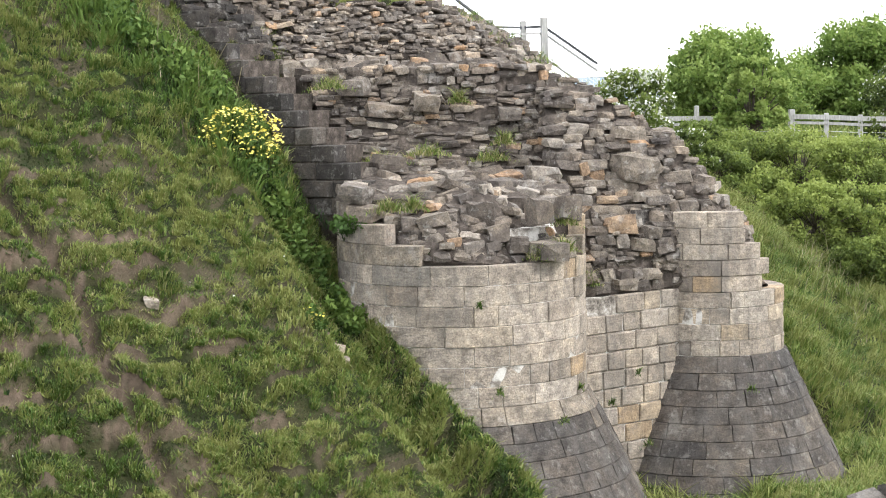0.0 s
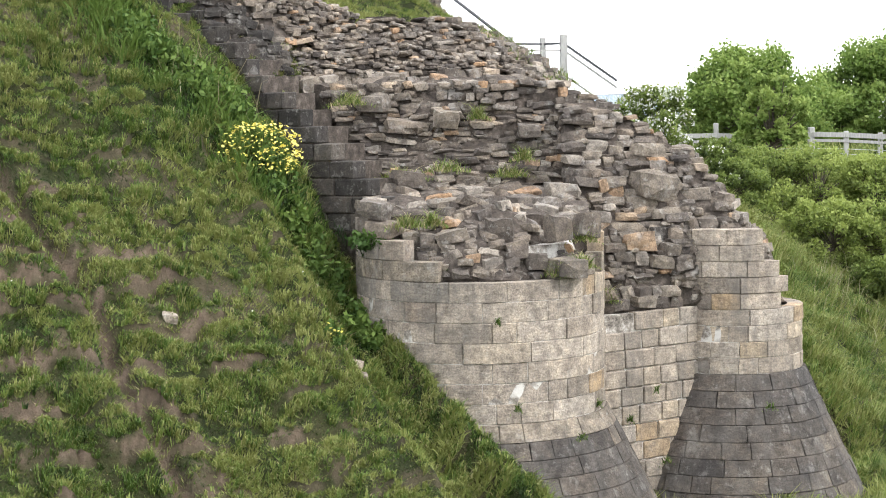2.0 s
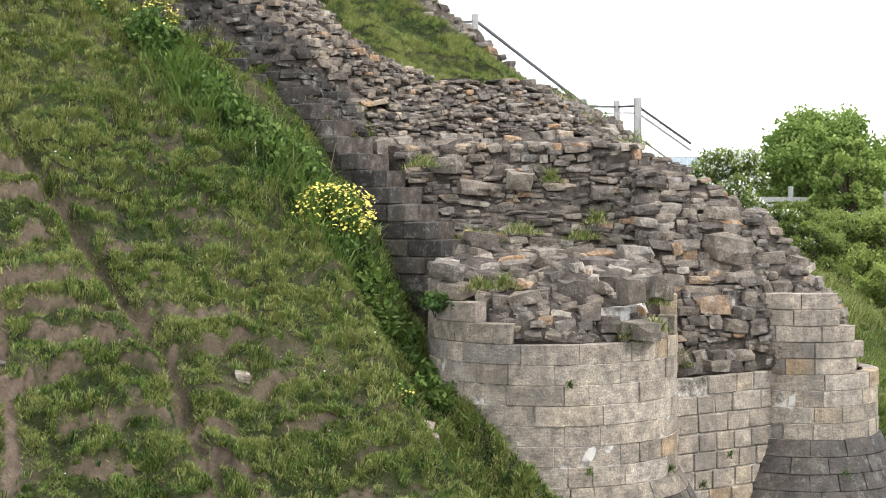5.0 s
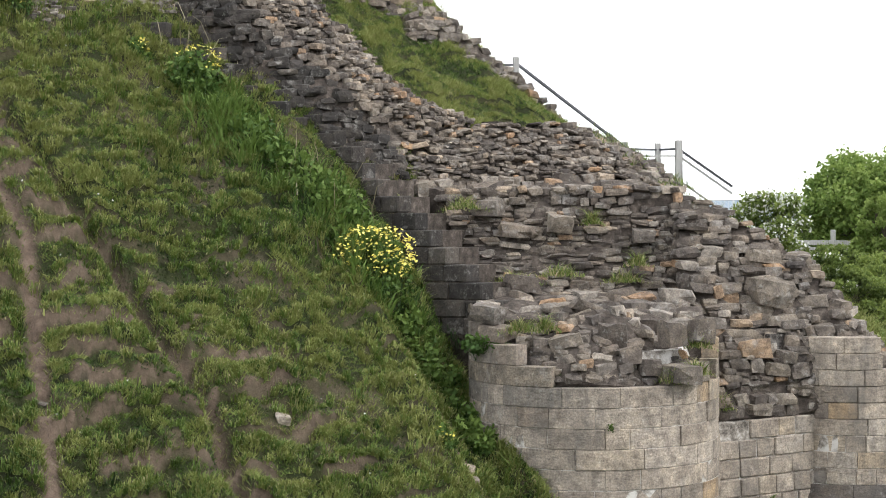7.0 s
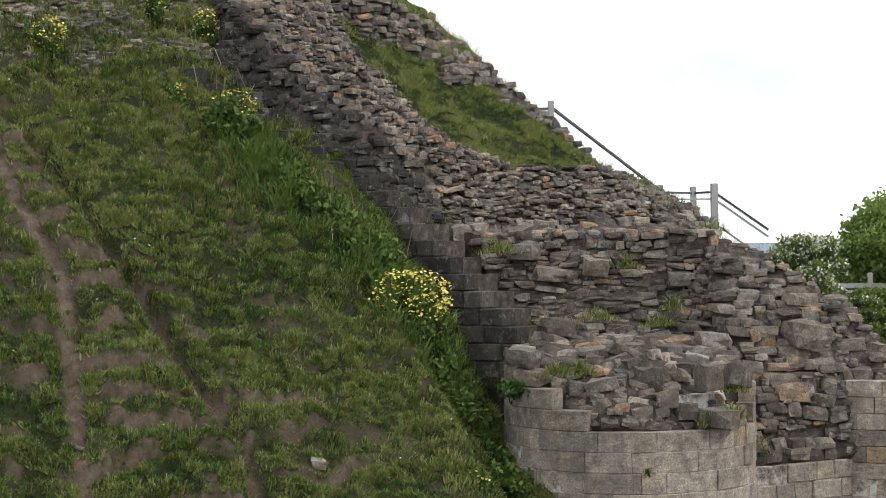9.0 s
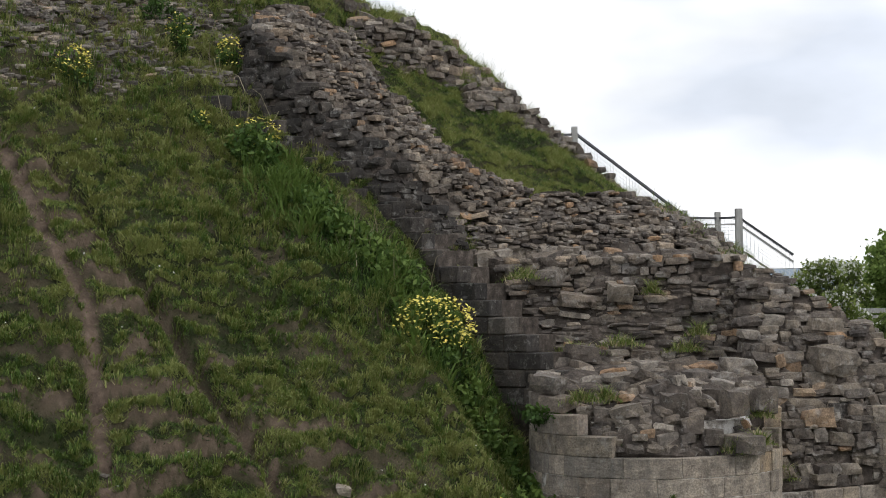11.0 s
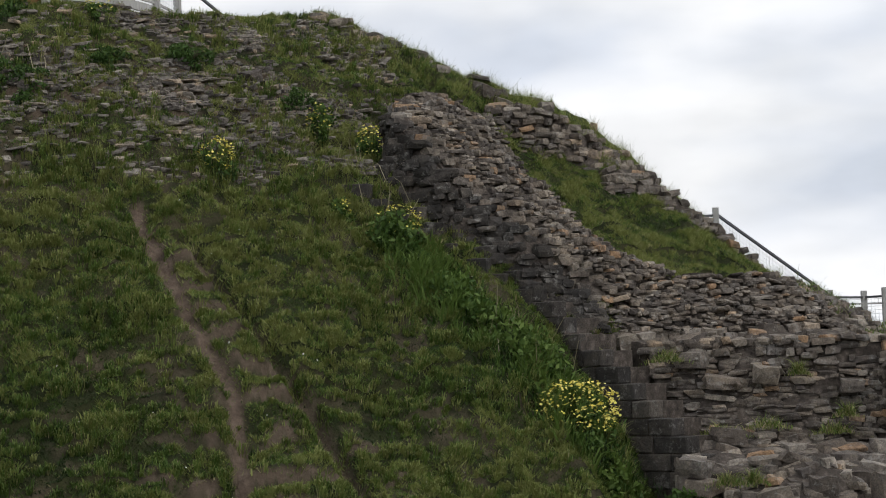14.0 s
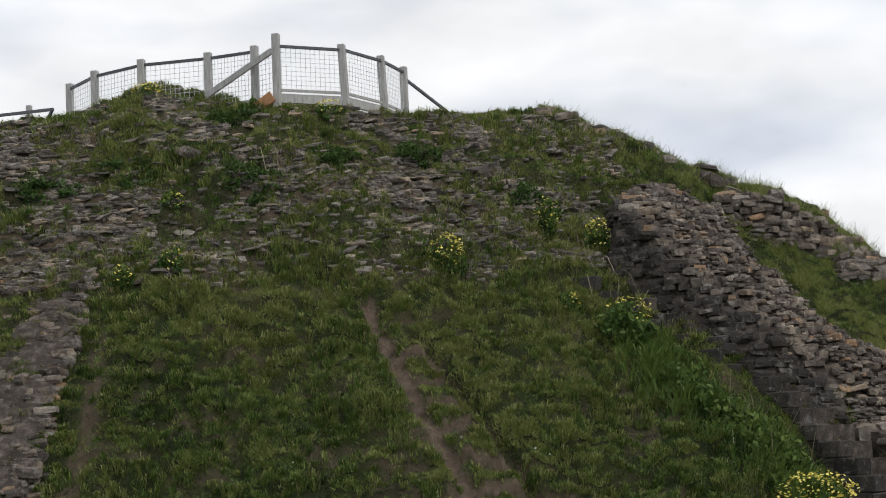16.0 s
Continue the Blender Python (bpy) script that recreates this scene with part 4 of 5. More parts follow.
def leaf_mesh(name, centres, sizes, material, tone, droop=0.3, long=1.6):
    """Many small pointed leaves as one mesh."""
    n = len(centres)
    d = NR.normal(size=(n, 3))
    d[:, 2] -= droop
    d /= np.linalg.norm(d, axis=1)[:, None]
    e = np.cross(d, NR.normal(size=(n, 3)))
    e /= np.linalg.norm(e, axis=1)[:, None]
    s = np.asarray(sizes)[:, None]
    V = np.empty((n, 4, 3))
    V[:, 0], V[:, 1] = centres - d * s * long * 0.5, centres + e * s * 0.5
    V[:, 2], V[:, 3] = centres + d * s * long * 0.5, centres - e * s * 0.5
    return quick_mesh(name, V.reshape(-1, 3), np.arange(4 * n).reshape(-1, 4), material, np.repeat(tone, 4))


def cloud(lumps, n, shell=0.55, fuzz=0.45):
    """Places inside a set of lumps (centre, radii), most near their skins, and how high each lies in its lump."""
    w = np.array([r[0] * r[1] for _, r in lumps])
    which = NR.choice(len(lumps), n, p=w / w.sum())
    c = np.array([l[0] for l in lumps])[which]
    r = np.array([l[1] for l in lumps])[which]
    d = NR.normal(size=(n, 3))
    d /= np.linalg.norm(d, axis=1)[:, None]
    k = shell + (1.0 - shell) * NR.random(n) ** 0.7 + fuzz * NR.random(n) ** 3
    return c + d * r * k[:, None], d[:, 2], which


def limb(bm, a, b, ra, rb, sides=6):
    """A tapered limb from a to b."""
    a, b = Vector(a), Vector(b)
    q = (b - a).to_track_quat("Z", "X")
    la, lb = [], []
    for k in range(sides):
        o = Vector((math.cos(2 * math.pi * k / sides), math.sin(2 * math.pi * k / sides), 0))
        la.append(bm.verts.new(a + q @ (o * ra)))
        lb.append(bm.verts.new(b + q @ (o * rb)))
    for k in range(sides):
        bm.faces.new((la[k], la[(k + 1) % sides], lb[(k + 1) % sides], lb[k]))
    bm.faces.new(lb)
    bm.faces.new(la[::-1])


def tree(base, height, spread_xy, lumps_n, leaves, size, seed, label, material=LEAF, tone0=0.5, flowers=0, category="tree", name="tree", crown_from=0.12):
    """A trunk with limbs and a crown of clumps of leaves."""
    r = random.Random(seed)
    bx, by = base
    bz = float(ground_z(bx, by)) - 0.1
    root = new(name)
    root.location = (bx, by, bz)
    tagged(root, label, category)
    lumps = []
    tb = bmesh.new()
    fork = Vector((0, 0, height * 0.35))
    limb(tb, (0, 0, 0), fork, 0.045 * height ** 0.9, 0.03 * height ** 0.9, 8)
    for k in range(lumps_n):
        a = r.uniform(0, 2 * math.pi)
        h = r.uniform(crown_from, 0.97)
        reach = spread_xy * math.sqrt(r.uniform(0.05, 1)) * math.sqrt(max(0.05, 1 - ((h - 0.42) / 0.57) ** 2))
        c = Vector((math.cos(a) * reach, math.sin(a) * reach, h * height))
        s = spread_xy * r.uniform(0.11, 0.26)
        lumps.append((c, (s, s, s * r.uniform(0.8, 1.15))))
        limb(tb, fork * r.uniform(0.5, 1.0), c, 0.012 * height, 0.004 * height, 5)
    part("trunk", tb, BARK, root)
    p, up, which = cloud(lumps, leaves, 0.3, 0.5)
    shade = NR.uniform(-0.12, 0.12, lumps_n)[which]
    # light from above is put into the leaf tone: clump tops paler, undersides darker
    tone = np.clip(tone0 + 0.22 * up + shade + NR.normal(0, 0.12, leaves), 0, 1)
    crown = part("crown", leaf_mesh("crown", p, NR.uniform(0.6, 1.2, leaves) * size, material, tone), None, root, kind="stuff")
    if flowers:
        p, up, which = cloud(lumps, flowers, 0.9)
        p = p[up > -0.3]
        part("blossom", leaf_mesh("blossom", p, NR.uniform(0.5, 1.0, len(p)) * 0.08, WHITE, NR.random(len(p)), 0, 1.0), None, crown, "small white hawthorn blossom", "stuff")
    return root


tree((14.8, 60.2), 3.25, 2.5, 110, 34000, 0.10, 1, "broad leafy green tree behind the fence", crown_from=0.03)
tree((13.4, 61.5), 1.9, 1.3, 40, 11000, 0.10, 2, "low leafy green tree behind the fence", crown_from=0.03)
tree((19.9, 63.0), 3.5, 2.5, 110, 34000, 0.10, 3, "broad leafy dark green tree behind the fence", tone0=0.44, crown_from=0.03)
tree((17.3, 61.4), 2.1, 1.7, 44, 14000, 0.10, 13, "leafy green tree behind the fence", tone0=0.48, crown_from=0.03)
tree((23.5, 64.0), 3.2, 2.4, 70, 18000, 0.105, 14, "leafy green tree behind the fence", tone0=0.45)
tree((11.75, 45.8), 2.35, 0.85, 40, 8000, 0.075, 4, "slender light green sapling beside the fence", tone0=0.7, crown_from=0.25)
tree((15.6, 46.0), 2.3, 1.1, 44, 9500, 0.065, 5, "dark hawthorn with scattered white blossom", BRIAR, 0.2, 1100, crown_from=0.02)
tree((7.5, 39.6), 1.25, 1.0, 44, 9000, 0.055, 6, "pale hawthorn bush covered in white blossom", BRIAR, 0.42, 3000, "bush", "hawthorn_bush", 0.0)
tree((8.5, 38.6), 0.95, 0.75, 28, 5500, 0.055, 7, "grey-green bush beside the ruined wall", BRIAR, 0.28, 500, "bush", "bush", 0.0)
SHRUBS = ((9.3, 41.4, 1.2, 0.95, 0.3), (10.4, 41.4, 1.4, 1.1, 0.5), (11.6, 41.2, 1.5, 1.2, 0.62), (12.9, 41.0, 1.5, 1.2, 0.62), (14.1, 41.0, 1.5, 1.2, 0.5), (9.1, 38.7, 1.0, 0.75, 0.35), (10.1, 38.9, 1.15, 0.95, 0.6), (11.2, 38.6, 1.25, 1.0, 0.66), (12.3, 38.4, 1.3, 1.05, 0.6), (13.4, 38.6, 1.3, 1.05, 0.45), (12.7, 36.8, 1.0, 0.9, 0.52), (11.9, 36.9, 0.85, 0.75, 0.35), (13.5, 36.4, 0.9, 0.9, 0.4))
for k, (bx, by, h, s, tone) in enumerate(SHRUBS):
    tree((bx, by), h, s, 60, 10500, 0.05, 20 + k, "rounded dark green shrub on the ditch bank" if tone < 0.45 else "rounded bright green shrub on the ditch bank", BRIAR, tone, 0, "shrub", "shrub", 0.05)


def dry_stalks(name, label, places, count, height, spread_r, thick=0.007):
    """Thin dead stalks standing and leaning round a place."""
    for (px, py) in places:
        x = px + NR.normal(0, spread_r, count)
        y = py + NR.normal(0, spread_r, count)
        z = ground_z(x, y)
        V, Fc, tn = blades(x, y, z, NR.uniform(0.45, 1.0, count) * height, np.full(count, thick * 2), 0.9, NR.random(count), 0.15)
        thing(name, quick_mesh(name, V, Fc, STRAW, tn), None, label, "dry stalks", kind="stuff")


def strap_zone(x, y, z):
    d = line_distance(x, y, [(-3.0, 28.9), (-1.8, 28.2), (-1.0, 27.8), (-0.3, 27.3)])
    return (1 - ramp01(d, 0.25, 0.8)) * 0.9


turf("strap_leaves", "long bright green strap leaves beside the ruined wall", 14000, (-3.6, 0.4, 26.8, 29.6), (0.15, 0.32), (0.022, 0.04), strap_zone, 81, 1.0, 0.62, WEED, True)


dry_stalks("dry_stalks", "thin dead straw-coloured stalks among the grass", [(-1.6, 28.35), (-1.0, 28.2), (-3.6, 30.0), (-4.3, 30.6), (-9.6, 30.4)], 12, 0.85, 0.35)
dry_stalks("dead_bracken", "tangle of dead straw-coloured stalks on the bank", [(10.2, 36.4), (10.9, 36.0), (11.2, 37.4), (11.0, 34.8)], 34, 0.8, 0.6, 0.006)


def weed_clump(name, label, base, radii, n, size, seed, tone0=0.5, material=WEED, category="weeds"):
    """A clump of broad leaves on stems that spring from the ground."""
    bx, by = base
    bz = float(ground_z(bx, by))
    root = new(name)
    root.location = (bx, by, bz)
    tagged(root, label, category)
    r = random.Random(seed)
    lumps = []
    sb = bmesh.new()
    for k in range(16):
        a, q = r.uniform(0, 6.283), math.sqrt(r.random())
        ox, oy = math.cos(a) * q * radii[0], math.sin(a) * q * radii[1]
        oz = float(ground_z(bx + ox, by + oy)) - bz
        h = radii[2] * r.uniform(0.5, 1.0) * (1.1 - 0.5 * q)
        lumps.append((Vector((ox, oy, oz + h * 0.55)), (radii[0] * 0.3, radii[1] * 0.3, h * 0.55)))
        limb(sb, (ox, oy, oz - 0.03), (ox + r.uniform(-0.05, 0.05), oy, oz + h), 0.008, 0.004, 4)
    part("stem", sb, TURF, root, kind="stuff")
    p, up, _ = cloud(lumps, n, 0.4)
    # upper leaves are coloured lighter, a painted top light
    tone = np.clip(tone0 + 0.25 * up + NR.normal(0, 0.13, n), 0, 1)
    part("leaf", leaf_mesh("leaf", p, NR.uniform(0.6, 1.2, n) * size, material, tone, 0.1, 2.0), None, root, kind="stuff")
    return root, lumps


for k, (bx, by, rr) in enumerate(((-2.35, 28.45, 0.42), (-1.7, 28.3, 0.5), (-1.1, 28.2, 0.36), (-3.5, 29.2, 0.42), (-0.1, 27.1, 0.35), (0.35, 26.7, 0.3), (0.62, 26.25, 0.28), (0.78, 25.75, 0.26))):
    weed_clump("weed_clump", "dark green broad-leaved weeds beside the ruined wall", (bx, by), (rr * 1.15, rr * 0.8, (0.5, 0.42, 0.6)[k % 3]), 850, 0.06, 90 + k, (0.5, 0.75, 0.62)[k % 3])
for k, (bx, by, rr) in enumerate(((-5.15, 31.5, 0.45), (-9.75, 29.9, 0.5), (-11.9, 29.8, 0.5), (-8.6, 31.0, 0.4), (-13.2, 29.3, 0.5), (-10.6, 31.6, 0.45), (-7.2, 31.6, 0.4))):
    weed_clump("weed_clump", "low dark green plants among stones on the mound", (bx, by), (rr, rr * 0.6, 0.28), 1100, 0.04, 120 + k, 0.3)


def daisy_mesh(name, places, size):
    """Small flat round flowers of six petals, facing up and outwards."""
    V, Fc = [], []
    for i, p in enumerate(places):
        q = Euler((NR.normal(0.5, 0.35), NR.normal(0, 0.35), NR.uniform(0, 6))).to_matrix()
        s = size * NR.uniform(0.7, 1.2)
        b = 7 * i
        V.append(tuple(Vector(p) + q @ Vector((0, 0, 0.25 * s))))
        for k in range(6):
            V.append(tuple(Vector(p) + q @ Vector((math.cos(k * 1.0472) * s, math.sin(k * 1.0472) * s, 0))))
        Fc += [(b, b + 1 + k, b + 1 + (k + 1) % 6) for k in range(6)]
    return quick_mesh(name, V, Fc, YELLOW, NR.random(len(V)))


def ragwort(base, radii, flowers, seed, label):
    root, lumps = weed_clump("flowering_plant", label, base, radii, 700 if radii[0] > 0.4 else 300, 0.045, seed, 0.55, WEED, "flowers")
    top = []
    while len(top) < flowers:
        v = NR.normal(size=3)
        v /= np.linalg.norm(v)
        if v[2] < -0.75 or v[1] > 0.6:
            continue
        k = NR.uniform(0.8, 1.08)
        top.append((v[0] * radii[0] * k, v[1] * radii[1] * k, radii[2] * (0.44 + 0.5 * v[2] * k)))
    part("flower", daisy_mesh("flower", top, 0.022), None, root, "small yellow daisy flowers", "stuff")


ragwort((-0.62, 27.42), (0.62, 0.42, 0.86), 500, 200, "dense yellow-flowered ragwort bush on the grass beside the wall")
for k, (bx, by, rr, h, nf) in enumerate(((-6.34, 29.45, 0.28, 0.45, 90), (-3.4, 29.5, 0.32, 0.4, 60), (-4.06, 31.1, 0.2, 0.45, 60), (-4.9, 31.1, 0.2, 0.5, 40), (-10.5, 27.95, 0.16, 0.35, 24), (-11.2, 27.6, 0.14, 0.3, 20), (-10.9, 29.15, 0.18, 0.2, 24), (-4.3, 29.4, 0.15, 0.2, 20), (-12.6, 32.4, 0.3, 0.15, 50), (-10.4, 31.9, 0.15, 0.2, 24), (-9.0, 32.2, 0.25, 0.2, 40), (0.35, 24.9, 0.14, 0.2, 14))):
    ragwort((bx, by), (rr * 1.1, rr * 0.85, h * 1.35), int(nf * 1.4), 210 + k, "small yellow-flowered ragwort plant on the mound")


DX, DY = NR.uniform(-12.5, 0.0, 130), NR.uniform(21.0, 31.0, 130)
DZ = ground_z(DX, DY) + 0.07
SPECK = daisy_mesh("meadow_flowers", list(zip(DX, DY, DZ)), 0.016)
SPECK.materials[0] = WHITE
thing("meadow_flowers", SPECK, None, "tiny white flowers scattered through the grass", "flowers", kind="stuff")

# tufts of grass rooted in the masonry
def ledge_tufts(label, places, length, n, tone0):
    for (px, py, pz, rr) in places:
        pz = pz + 0.05 * (n > 100)
        x, y = px + NR.normal(0, rr, n), py + NR.normal(0, rr * 0.5, n)
        far = np.hypot((x - px) / rr, (y - py) / (rr * 0.5))
        V, Fc, tn = blades(x, y, pz - 0.03 * far, NR.uniform(0.3, 1.0, n) * length * (0.3 + 0.9 * np.exp(-0.5 * far ** 2)), NR.uniform(0.008, 0.016, n), 1.3, np.clip(tone0 + NR.normal(0, 0.2, n), 0, 1), 0.5)
        thing("grass_tuft", quick_mesh("grass_tuft", V, Fc, TURF, tn), None, label, "grass tuft", "tufts on the masonry", kind="stuff")


ledge_tufts("yellow-green grass tuft rooted in broken masonry", [(1.45, 25.9, 6.18, 0.16), (1.8, 26.0, 6.2, 0.1), (3.9, 25.75, 5.95, 0.09), (3.85, 25.55, 5.6, 0.1), (3.5, 25.35, 5.52, 0.1), (1.5, 28.35, 6.75, 0.22), (2.2, 28.5, 6.85, 0.2), (3.2, 28.5, 6.75, 0.16), (3.4, 28.55, 7.0, 0.1), (4.45, 27.05, 4.95, 0.08), (2.75, 28.95, 7.65, 0.08), (0.75, 28.9, 7.9, 0.15)], 0.24, 260, 0.78)
RIGHT_BANK = bilinear((3.7, 30.8, 8.2), (4.6, 31.8, 8.2), (3.3, 33.2, 9.2), (2.65, 31.8, 9.2))
ledge_tufts("tall pale green grass on the edge of the rubble bank", [(*RIGHT_BANK(0.5 + 0.55 * (k % 3) / 2, (k // 3 + 0.3) / 8), 0.13) for k in range(24)], 0.22, 80, 0.66)
ledge_tufts("small green plant in a joint of the wall", [(4.12, 25.95, 3.62, 0.03), (4.75, 26.95, 3.2, 0.03), (2.6, 25.02, 4.95, 0.02), (2.85, 25.0, 3.75, 0.03), (5.2, 27.2, 3.6, 0.02), (6.9, 27.1, 3.3, 0.05), (3.75, 25.1, 3.3, 0.05), (1.85, 25.15, 3.6, 0.03), (5.35, 27.25, 2.5, 0.05)], 0.12, 60, 0.4)
weed_clump("ivy_clump", "small dark green ivy clump hanging on the tower edge", (0.72, 26.35), (0.3, 0.2, 0.2), 10, 0.04, 300, 0.3)[0].location.z = 5.85
ivy_p, ivy_u, _ = cloud([(Vector((0.95, 26.15, 6.0)), (0.28, 0.2, 0.14)), (Vector((1.15, 26.0, 5.95)), (0.15, 0.15, 0.1)), (Vector((2.0, 25.5, 5.62)), (0.16, 0.1, 0.06))], 900)
# ivy tone follows height in the lump, painting light on its top
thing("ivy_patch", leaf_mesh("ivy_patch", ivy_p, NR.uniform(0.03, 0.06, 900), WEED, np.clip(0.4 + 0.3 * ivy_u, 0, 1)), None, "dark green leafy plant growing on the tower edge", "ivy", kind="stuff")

# ---- loose stone on the top of the mound ----
rng = random.Random(77)
heap = Heap()
SX, SY = NR.uniform(-15.0, -3.4, 27000), NR.uniform(27.3, 36.0, 27000)
SZ = ground_z(SX, SY)
KEEP = NR.random(27000) < stony_at(SX, SY, SZ)
for x, y, z in zip(SX[KEEP], SY[KEEP], SZ[KEEP]):
    w = rng.uniform(0.05, 0.145) * (1.9 if rng.random() < 0.1 else 1.0)
    q = Euler((radians(rng.gauss(16, 10)), radians(rng.gauss(0, 5)), rng.gauss(0, 0.3))).to_quaternion()
    heap.add((x, y, z + rng.uniform(-0.03, 0.008)), (w * 1.25, w * rng.uniform(0.7, 1.1), rng.uniform(0.03, 0.075)), q)
for k in range(42):
    x = rng.uniform(-5.6, 0.8)
    y = 34.6 + 0.28 * (x + 5) + rng.uniform(-0.5, 0.5)
    w = rng.uniform(0.14, 0.4)
    heap.add((x, y, float(ground_z(x, y)) + 0.03), (w, w * 0.8, rng.uniform(0.08, 0.2)), Euler((rng.gauss(0, 0.1), rng.gauss(0, 0.1), rng.uniform(-1, 1))).to_quaternion())
heap.rows.sort(key=lambda row: row[0].y)
near_stones, heap.rows = heap.rows[:280], heap.rows[280:]
loose = thing("loose_stones", heap.as_mesh("loose_stones", rng, SCREE), None, "flat grey broken stones strewn over the mound top", "stones", kind="stuff")
heap.rows = near_stones
heap.as_parts(loose, rng)
for x, y, s in ((-11.0, 30.3, 0.34), (-6.2, 31.75, 0.36), (-1.76, 24.14, 0.20), (0.62, 24.8, 0.24), (0.72, 24.6, 0.18), (-4.68, 23.2, 0.13), (-2.35, 34.9, 0.5), (-2.0, 35.0, 0.4)):
    ob = thing("boulder", rng.choice(SHAPE_MESHES), None, "pale broken stone lying on the slope", "stone", "loose stones")
    ob.matrix_basis = Matrix.LocRotScale((x, y, float(ground_z(x, y)) + s * 0.12), Euler((0.3, 0.2, rng.uniform(-1, 1))), (s, s * 0.8, s * 0.5))


# ---- timber fences ----
def post_bm(a, b, w):
    """A squared post with a chamfered head, from foot a to head b."""
    bm = bmesh.new()
    a, b = Vector(a), Vector(b)
    q = (b - a).to_track_quat("Z", "Y").to_matrix().to_4x4()
    n = (b - a).length
    box_bm(bm, (-w / 2, -w / 2, 0), (w / 2, w / 2, n), Matrix.Translation(a) @ q, 0.012)
    return bm


def mesh_panel(a, b, height, nx, nz, wire=0.006):
    """A welded wire panel between two posts: foot corners a, b and its height."""
    bm = bmesh.new()
    a, b = Vector(a), Vector(b)
    for k in range(nx + 1):
        p = a.lerp(b, k / nx)
        bar_bm(bm, p, p + Vector((0, 0, height)), wire, wire)
    for k in range(nz + 1):
        o = Vector((0, 0, height * k / nz))
        bar_bm(bm, a + o, b + o, wire, wire)
    return bm


platform = new("platform_fence")
platform.location = (0, 0, 0)
tagged(platform, "silvered timber fence with wire panels round a viewing platform", "fence")
HEADS = [(-14.88, 34.14), (-13.96, 33.22), (-12.77, 32.64), (-11.42, 32.59), (-10.44, 32.39), (-9.93, 32.10), (-8.87, 32.90), (-8.43, 34.12), (-8.29, 35.28)]
FEET = [14.4, 14.6, 14.7, 14.6, 14.45, 14.35, 14.55, 14.6, 14.7]
for k, ((x, y), foot) in enumerate(zip(HEADS, FEET)):
    head = 15.98 if k == 5 else 15.86
    lean = 0.07 if k in (6, 7) else 0.0
    part("post", post_bm((x - lean * -0.5, y, foot - 0.2), (x - lean * 0.5, y, head), 0.135), TIMBER, platform)
for k in range(8):
    a, b = HEADS[k], HEADS[k + 1]
    if k == 4:
        continue
    top = 15.75
    part("handrail", bar_bm(bmesh.new(), (*a, top), (*b, top), 0.05, 0.05), RAILMETAL, platform, "dark metal handrail")
    low = 14.95 if k > 4 else 14.85
    part("wire_panel", mesh_panel((*a, low), (*b, low), top - low - 0.03, 14, 9), WIRE, platform, "pale welded wire panel", "stuff")
    part("lower_rail", bar_bm(bmesh.new(), (*a, low - 0.02), (*b, low - 0.02), 0.04, 0.05), TIMBER, platform)
for k in (5, 6, 7):
    a, b = HEADS[k], HEADS[k + 1]
    part("deck_board", bar_bm(bmesh.new(), (*a, 14.78), (*b, 14.78), 0.06, 0.17), TIMBER, platform)
part("wire_panel", mesh_panel((-10.44, 32.39, 14.8), (-9.93, 32.1, 14.8), 0.85, 6, 9), WIRE, platform, "pale welded wire panel", "stuff")
part("stair_handrail", bar_bm(bmesh.new(), (-11.38, 32.42, 15.02), (-10.0, 32.06, 15.66), 0.05, 0.11), TIMBER, platform, "pale sloping timber handrail")
part("stair_string", bar_bm(bmesh.new(), (-10.45, 31.99, 14.52), (-9.98, 31.97, 14.80), 0.05, 0.2), NEWWOOD, platform, "orange-brown timber stair string")
part("handrail", bar_bm(bmesh.new(), (-8.25, 35.4, 15.6), (-7.5, 36.3, 14.95), 0.05, 0.05), RAILMETAL, platform, "dark metal handrail")
part("handrail", bar_bm(bmesh.new(), (-8.27, 35.3, 15.62), (-8.25, 35.4, 15.6), 0.05, 0.05), RAILMETAL, platform, "dark metal handrail")

left_fence = new("walkway_fence")
tagged(left_fence, "blue-grey walkway railing climbing the back of the mound", "fence")
for x, y, h in ((-16.53, 35.8, 15.86), (-18.0, 36.6, 15.7)):
    part("post", post_bm((x, y, h - 1.3), (x, y, h), 0.11), TIMBER, left_fence)
part("handrail", bar_bm(bmesh.new(), (-17.9, 36.45, 15.83), (-15.68, 35.1, 15.58), 0.06, 0.06), RAILMETAL, left_fence)
part("lower_rail", bar_bm(bmesh.new(), (-17.9, 36.4, 15.38), (-16.3, 35.5, 15.22), 0.05, 0.05), RAILMETAL, left_fence)
part("brace", bar_bm(bmesh.new(), (-15.68, 35.1, 15.58), (-15.95, 35.25, 15.28), 0.05, 0.05), RAILMETAL, left_fence)

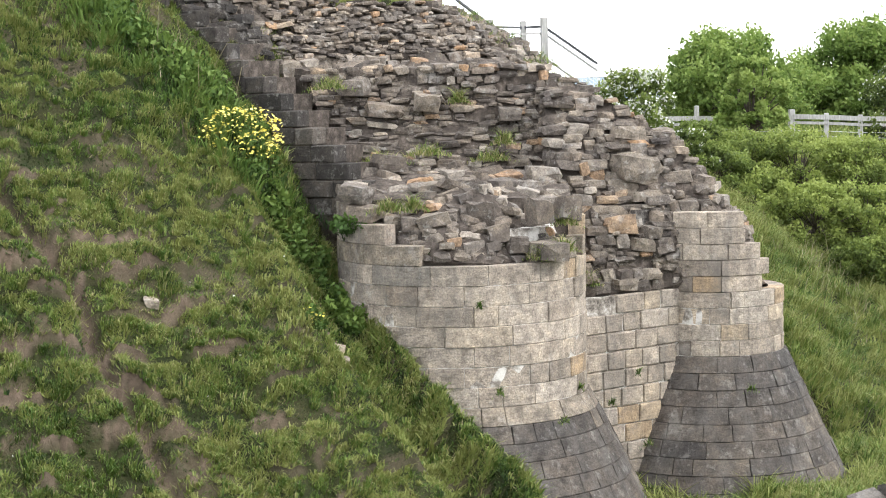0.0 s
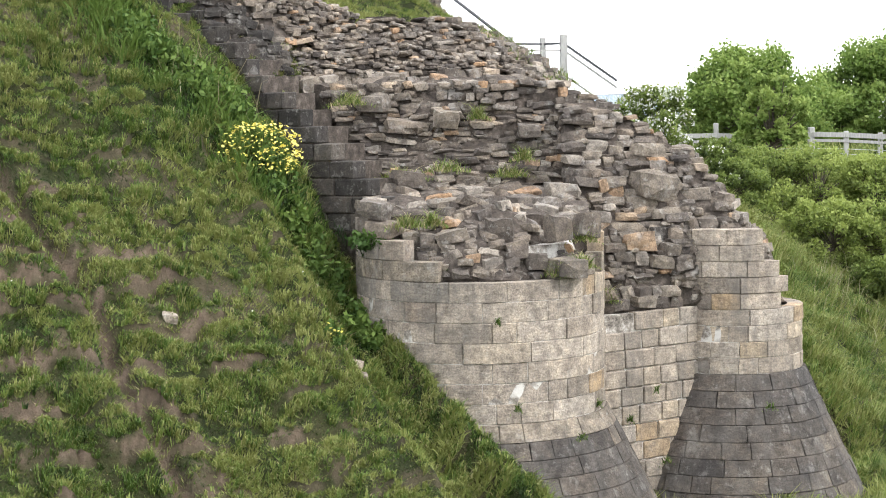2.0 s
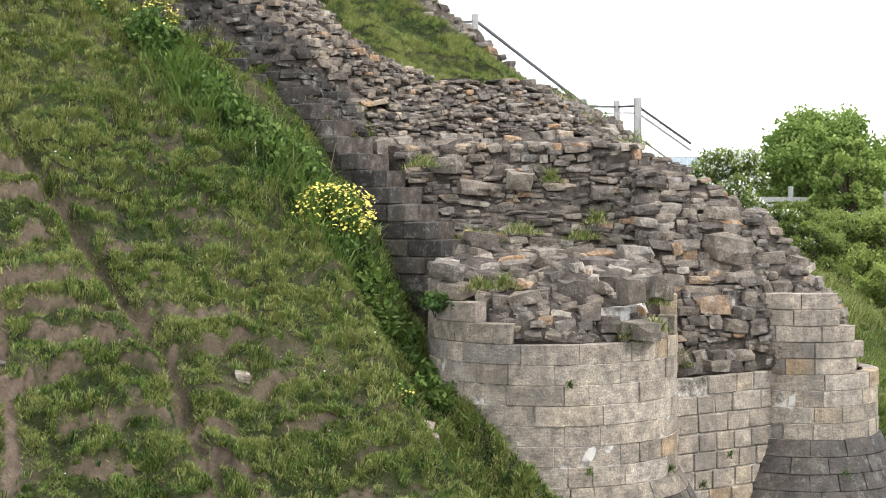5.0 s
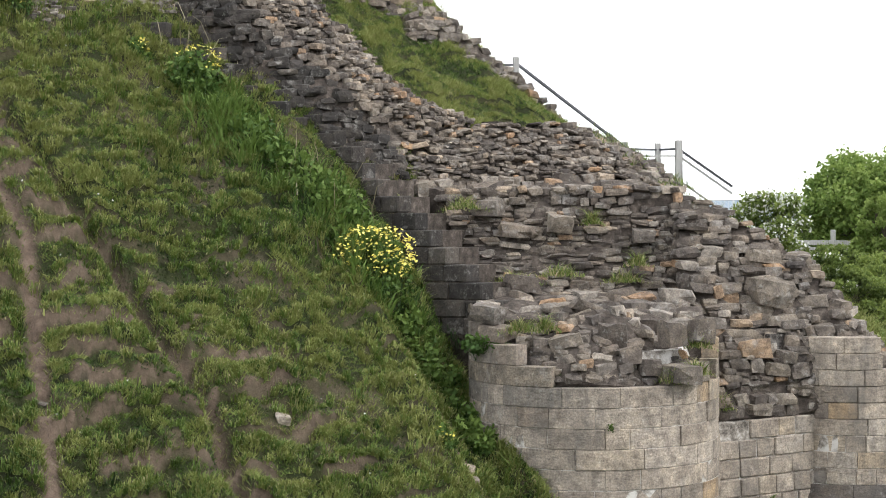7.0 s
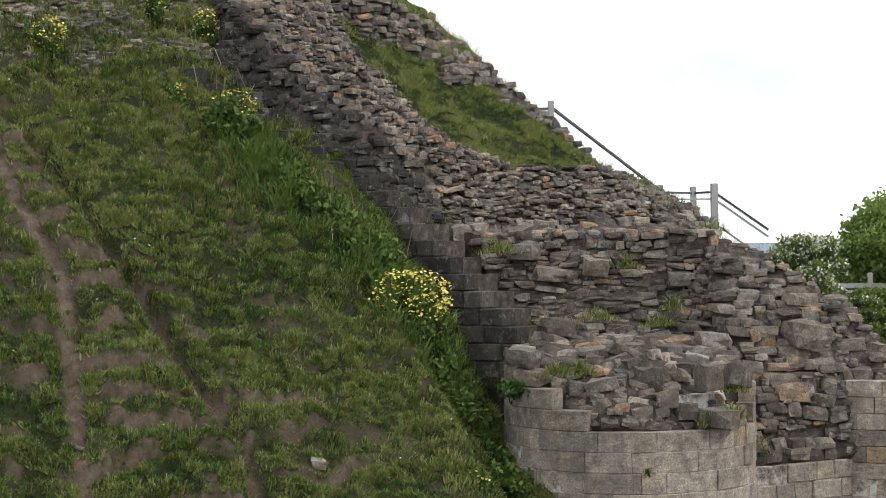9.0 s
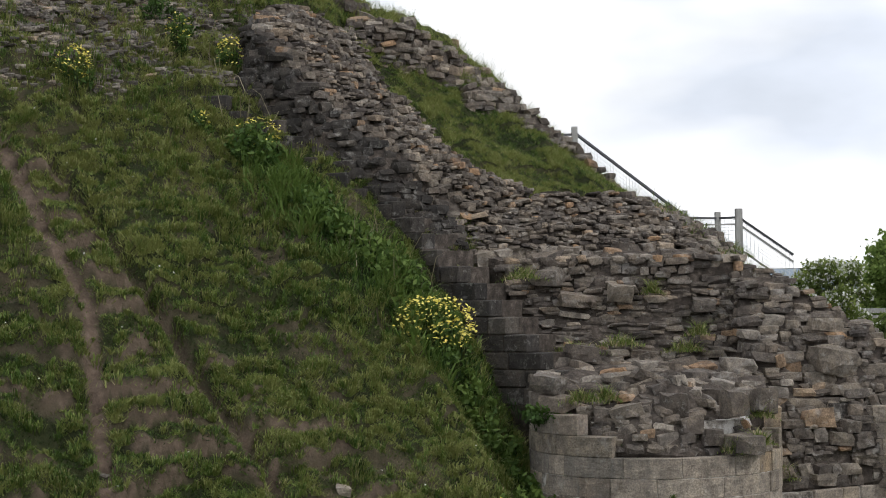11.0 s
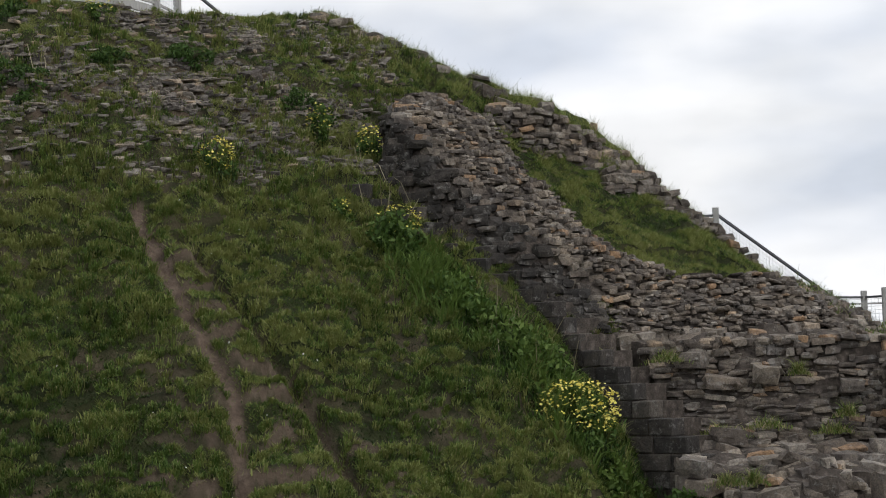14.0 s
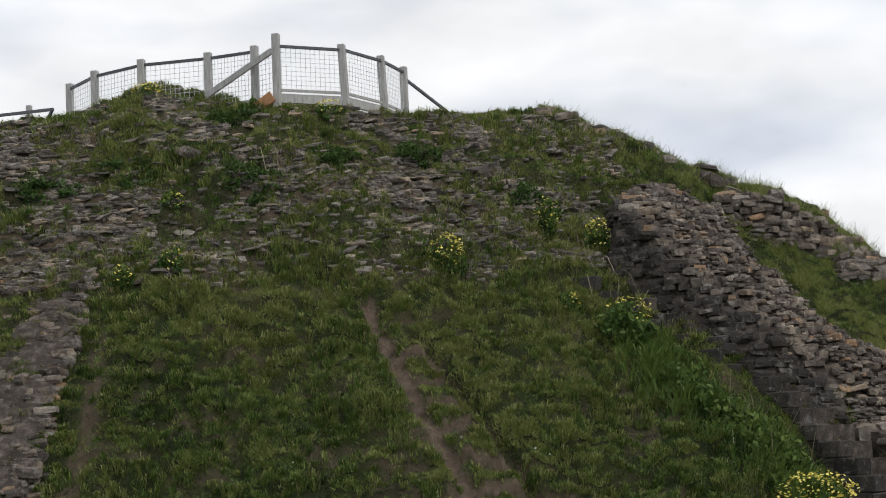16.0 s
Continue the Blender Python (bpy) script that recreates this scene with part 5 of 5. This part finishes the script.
stair_fence = new("stair_fence")
tagged(stair_fence, "silvered timber stair fence with dark handrail beyond the mound", "fence")
SP = [(2.3, 41.94, 11.26), (5.0, 44.23, 9.40), (5.9, 45.13, 9.38), (6.33, 44.57, 9.43)]
for k, (x, y, z) in enumerate(SP):
    part("post", post_bm((x, y, z - 1.5), (x, y, z), 0.17 if k == 3 else 0.14), TIMBER, stair_fence)
for a, b in (((1.6, 41.7, 11.06), (2.3, 41.94, 11.08)), ((2.3, 41.94, 11.12), (5.0, 44.23, 9.26)), ((5.0, 44.23, 9.22), (5.9, 45.13, 9.22)), ((5.9, 45.13, 9.22), (6.33, 44.57, 9.22)), ((6.33, 44.57, 9.22), (7.5, 43.9, 8.3))):
    part("handrail", bar_bm(bmesh.new(), a, b, 0.05, 0.055), RAILMETAL, stair_fence, "dark metal handrail")
    part("wire_panel", mesh_panel((a[0], a[1], a[2] - 0.75), (b[0], b[1], b[2] - 0.75), 0.7, max(4, int(9 * (Vector(a) - Vector(b)).length)), 8, 0.007), WIRE, stair_fence, "pale welded wire panel", "stuff")
for o in (0.17, 0.75):
    part("lower_rail", bar_bm(bmesh.new(), (6.33, 44.57, 9.22 - o), (7.5, 43.9, 8.3 - o), 0.04, 0.05), TIMBER, stair_fence)
    part("lower_rail", bar_bm(bmesh.new(), (5.0, 44.23, 9.22 - o), (6.33, 44.57, 9.22 - o), 0.03, 0.04), TIMBER, stair_fence)
part("lower_rail", bar_bm(bmesh.new(), (2.3, 41.94, 10.37), (5.0, 44.23, 8.5), 0.04, 0.05), TIMBER, stair_fence)

field_fence = new("field_fence")
tagged(field_fence, "weathered timber post and rail fence with wires above the bank", "fence")
FP = [(9.6, 47.03, 7.05), (10.54, 46.83, 7.2), (11.34, 46.64, 6.95), (12.85, 46.25, 7.06), (13.68, 46.01, 6.95), (14.48, 45.76, 6.9), (16.2, 45.2, 6.85)]
for k, (x, y, z) in enumerate(FP):
    part("post", post_bm((x, y, z - 1.4), (x, y, z), 0.15 if k == 3 else 0.11), TIMBER, field_fence)
for (ax, ay, az_), (bx, by, bz) in zip(FP[:-1], FP[1:]):
    part("rail", bar_bm(bmesh.new(), (ax, ay - 0.06, min(az_, 6.98) - 0.1), (bx, by - 0.06, min(bz, 6.98) - 0.1), 0.05, 0.12), TIMBER, field_fence)
    part("rail", bar_bm(bmesh.new(), (ax, ay - 0.05, min(az_, 6.98) - 0.25), (bx, by - 0.05, min(bz, 6.98) - 0.25), 0.05, 0.07), TIMBER, field_fence)
    for o in (0.45, 0.58, 0.72, 0.86):
        part("wire", bar_bm(bmesh.new(), (ax, ay, min(az_, 6.98) - o), (bx, by, min(bz, 6.98) - o), 0.012, 0.012), WIRE, field_fence)


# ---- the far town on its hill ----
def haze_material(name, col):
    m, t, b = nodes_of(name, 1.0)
    # distance haze is painted into the base colour; there is no air volume
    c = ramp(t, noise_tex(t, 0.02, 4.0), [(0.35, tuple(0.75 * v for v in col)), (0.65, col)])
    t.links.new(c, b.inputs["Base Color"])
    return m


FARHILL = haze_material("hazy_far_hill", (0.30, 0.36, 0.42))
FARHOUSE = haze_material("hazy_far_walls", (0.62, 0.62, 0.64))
bm = bmesh.new()
ridge_pts = []
for k in range(90):
    x = -2200 + 50 * k
    h = 4 + 9 * float(fbm(x * 0.004, 0.3, 88, 3))
    ridge_pts.append([bm.verts.new((x, 1500, -45)), bm.verts.new((x, 1560, h)), bm.verts.new((x, 1900, -45))])
for a, b in zip(ridge_pts[:-1], ridge_pts[1:]):
    for i in (0, 1):
        bm.faces.new((a[i], b[i], b[i + 1], a[i + 1]))
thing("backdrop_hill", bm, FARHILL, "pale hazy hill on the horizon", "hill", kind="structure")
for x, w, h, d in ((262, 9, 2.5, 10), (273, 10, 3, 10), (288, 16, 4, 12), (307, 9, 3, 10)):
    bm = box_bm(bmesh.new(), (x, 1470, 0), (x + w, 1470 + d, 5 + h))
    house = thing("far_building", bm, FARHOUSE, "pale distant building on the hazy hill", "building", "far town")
    roof = bmesh.new()
    vs = [roof.verts.new(v) for v in ((x - 1, 1469, 5.4 + h), (x + w + 1, 1469, 5.4 + h), (x + w + 1, 1471 + d, 5.4 + h), (x - 1, 1471 + d, 5.4 + h), (x, 1470 + d / 2, 7.5 + h), (x + w, 1470 + d / 2, 7.5 + h))]
    for f in ((0, 1, 5, 4), (2, 3, 4, 5), (1, 2, 5), (3, 0, 4), (3, 2, 1, 0)):
        roof.faces.new([vs[i] for i in f])
    part("roof", roof, FARHILL, house)
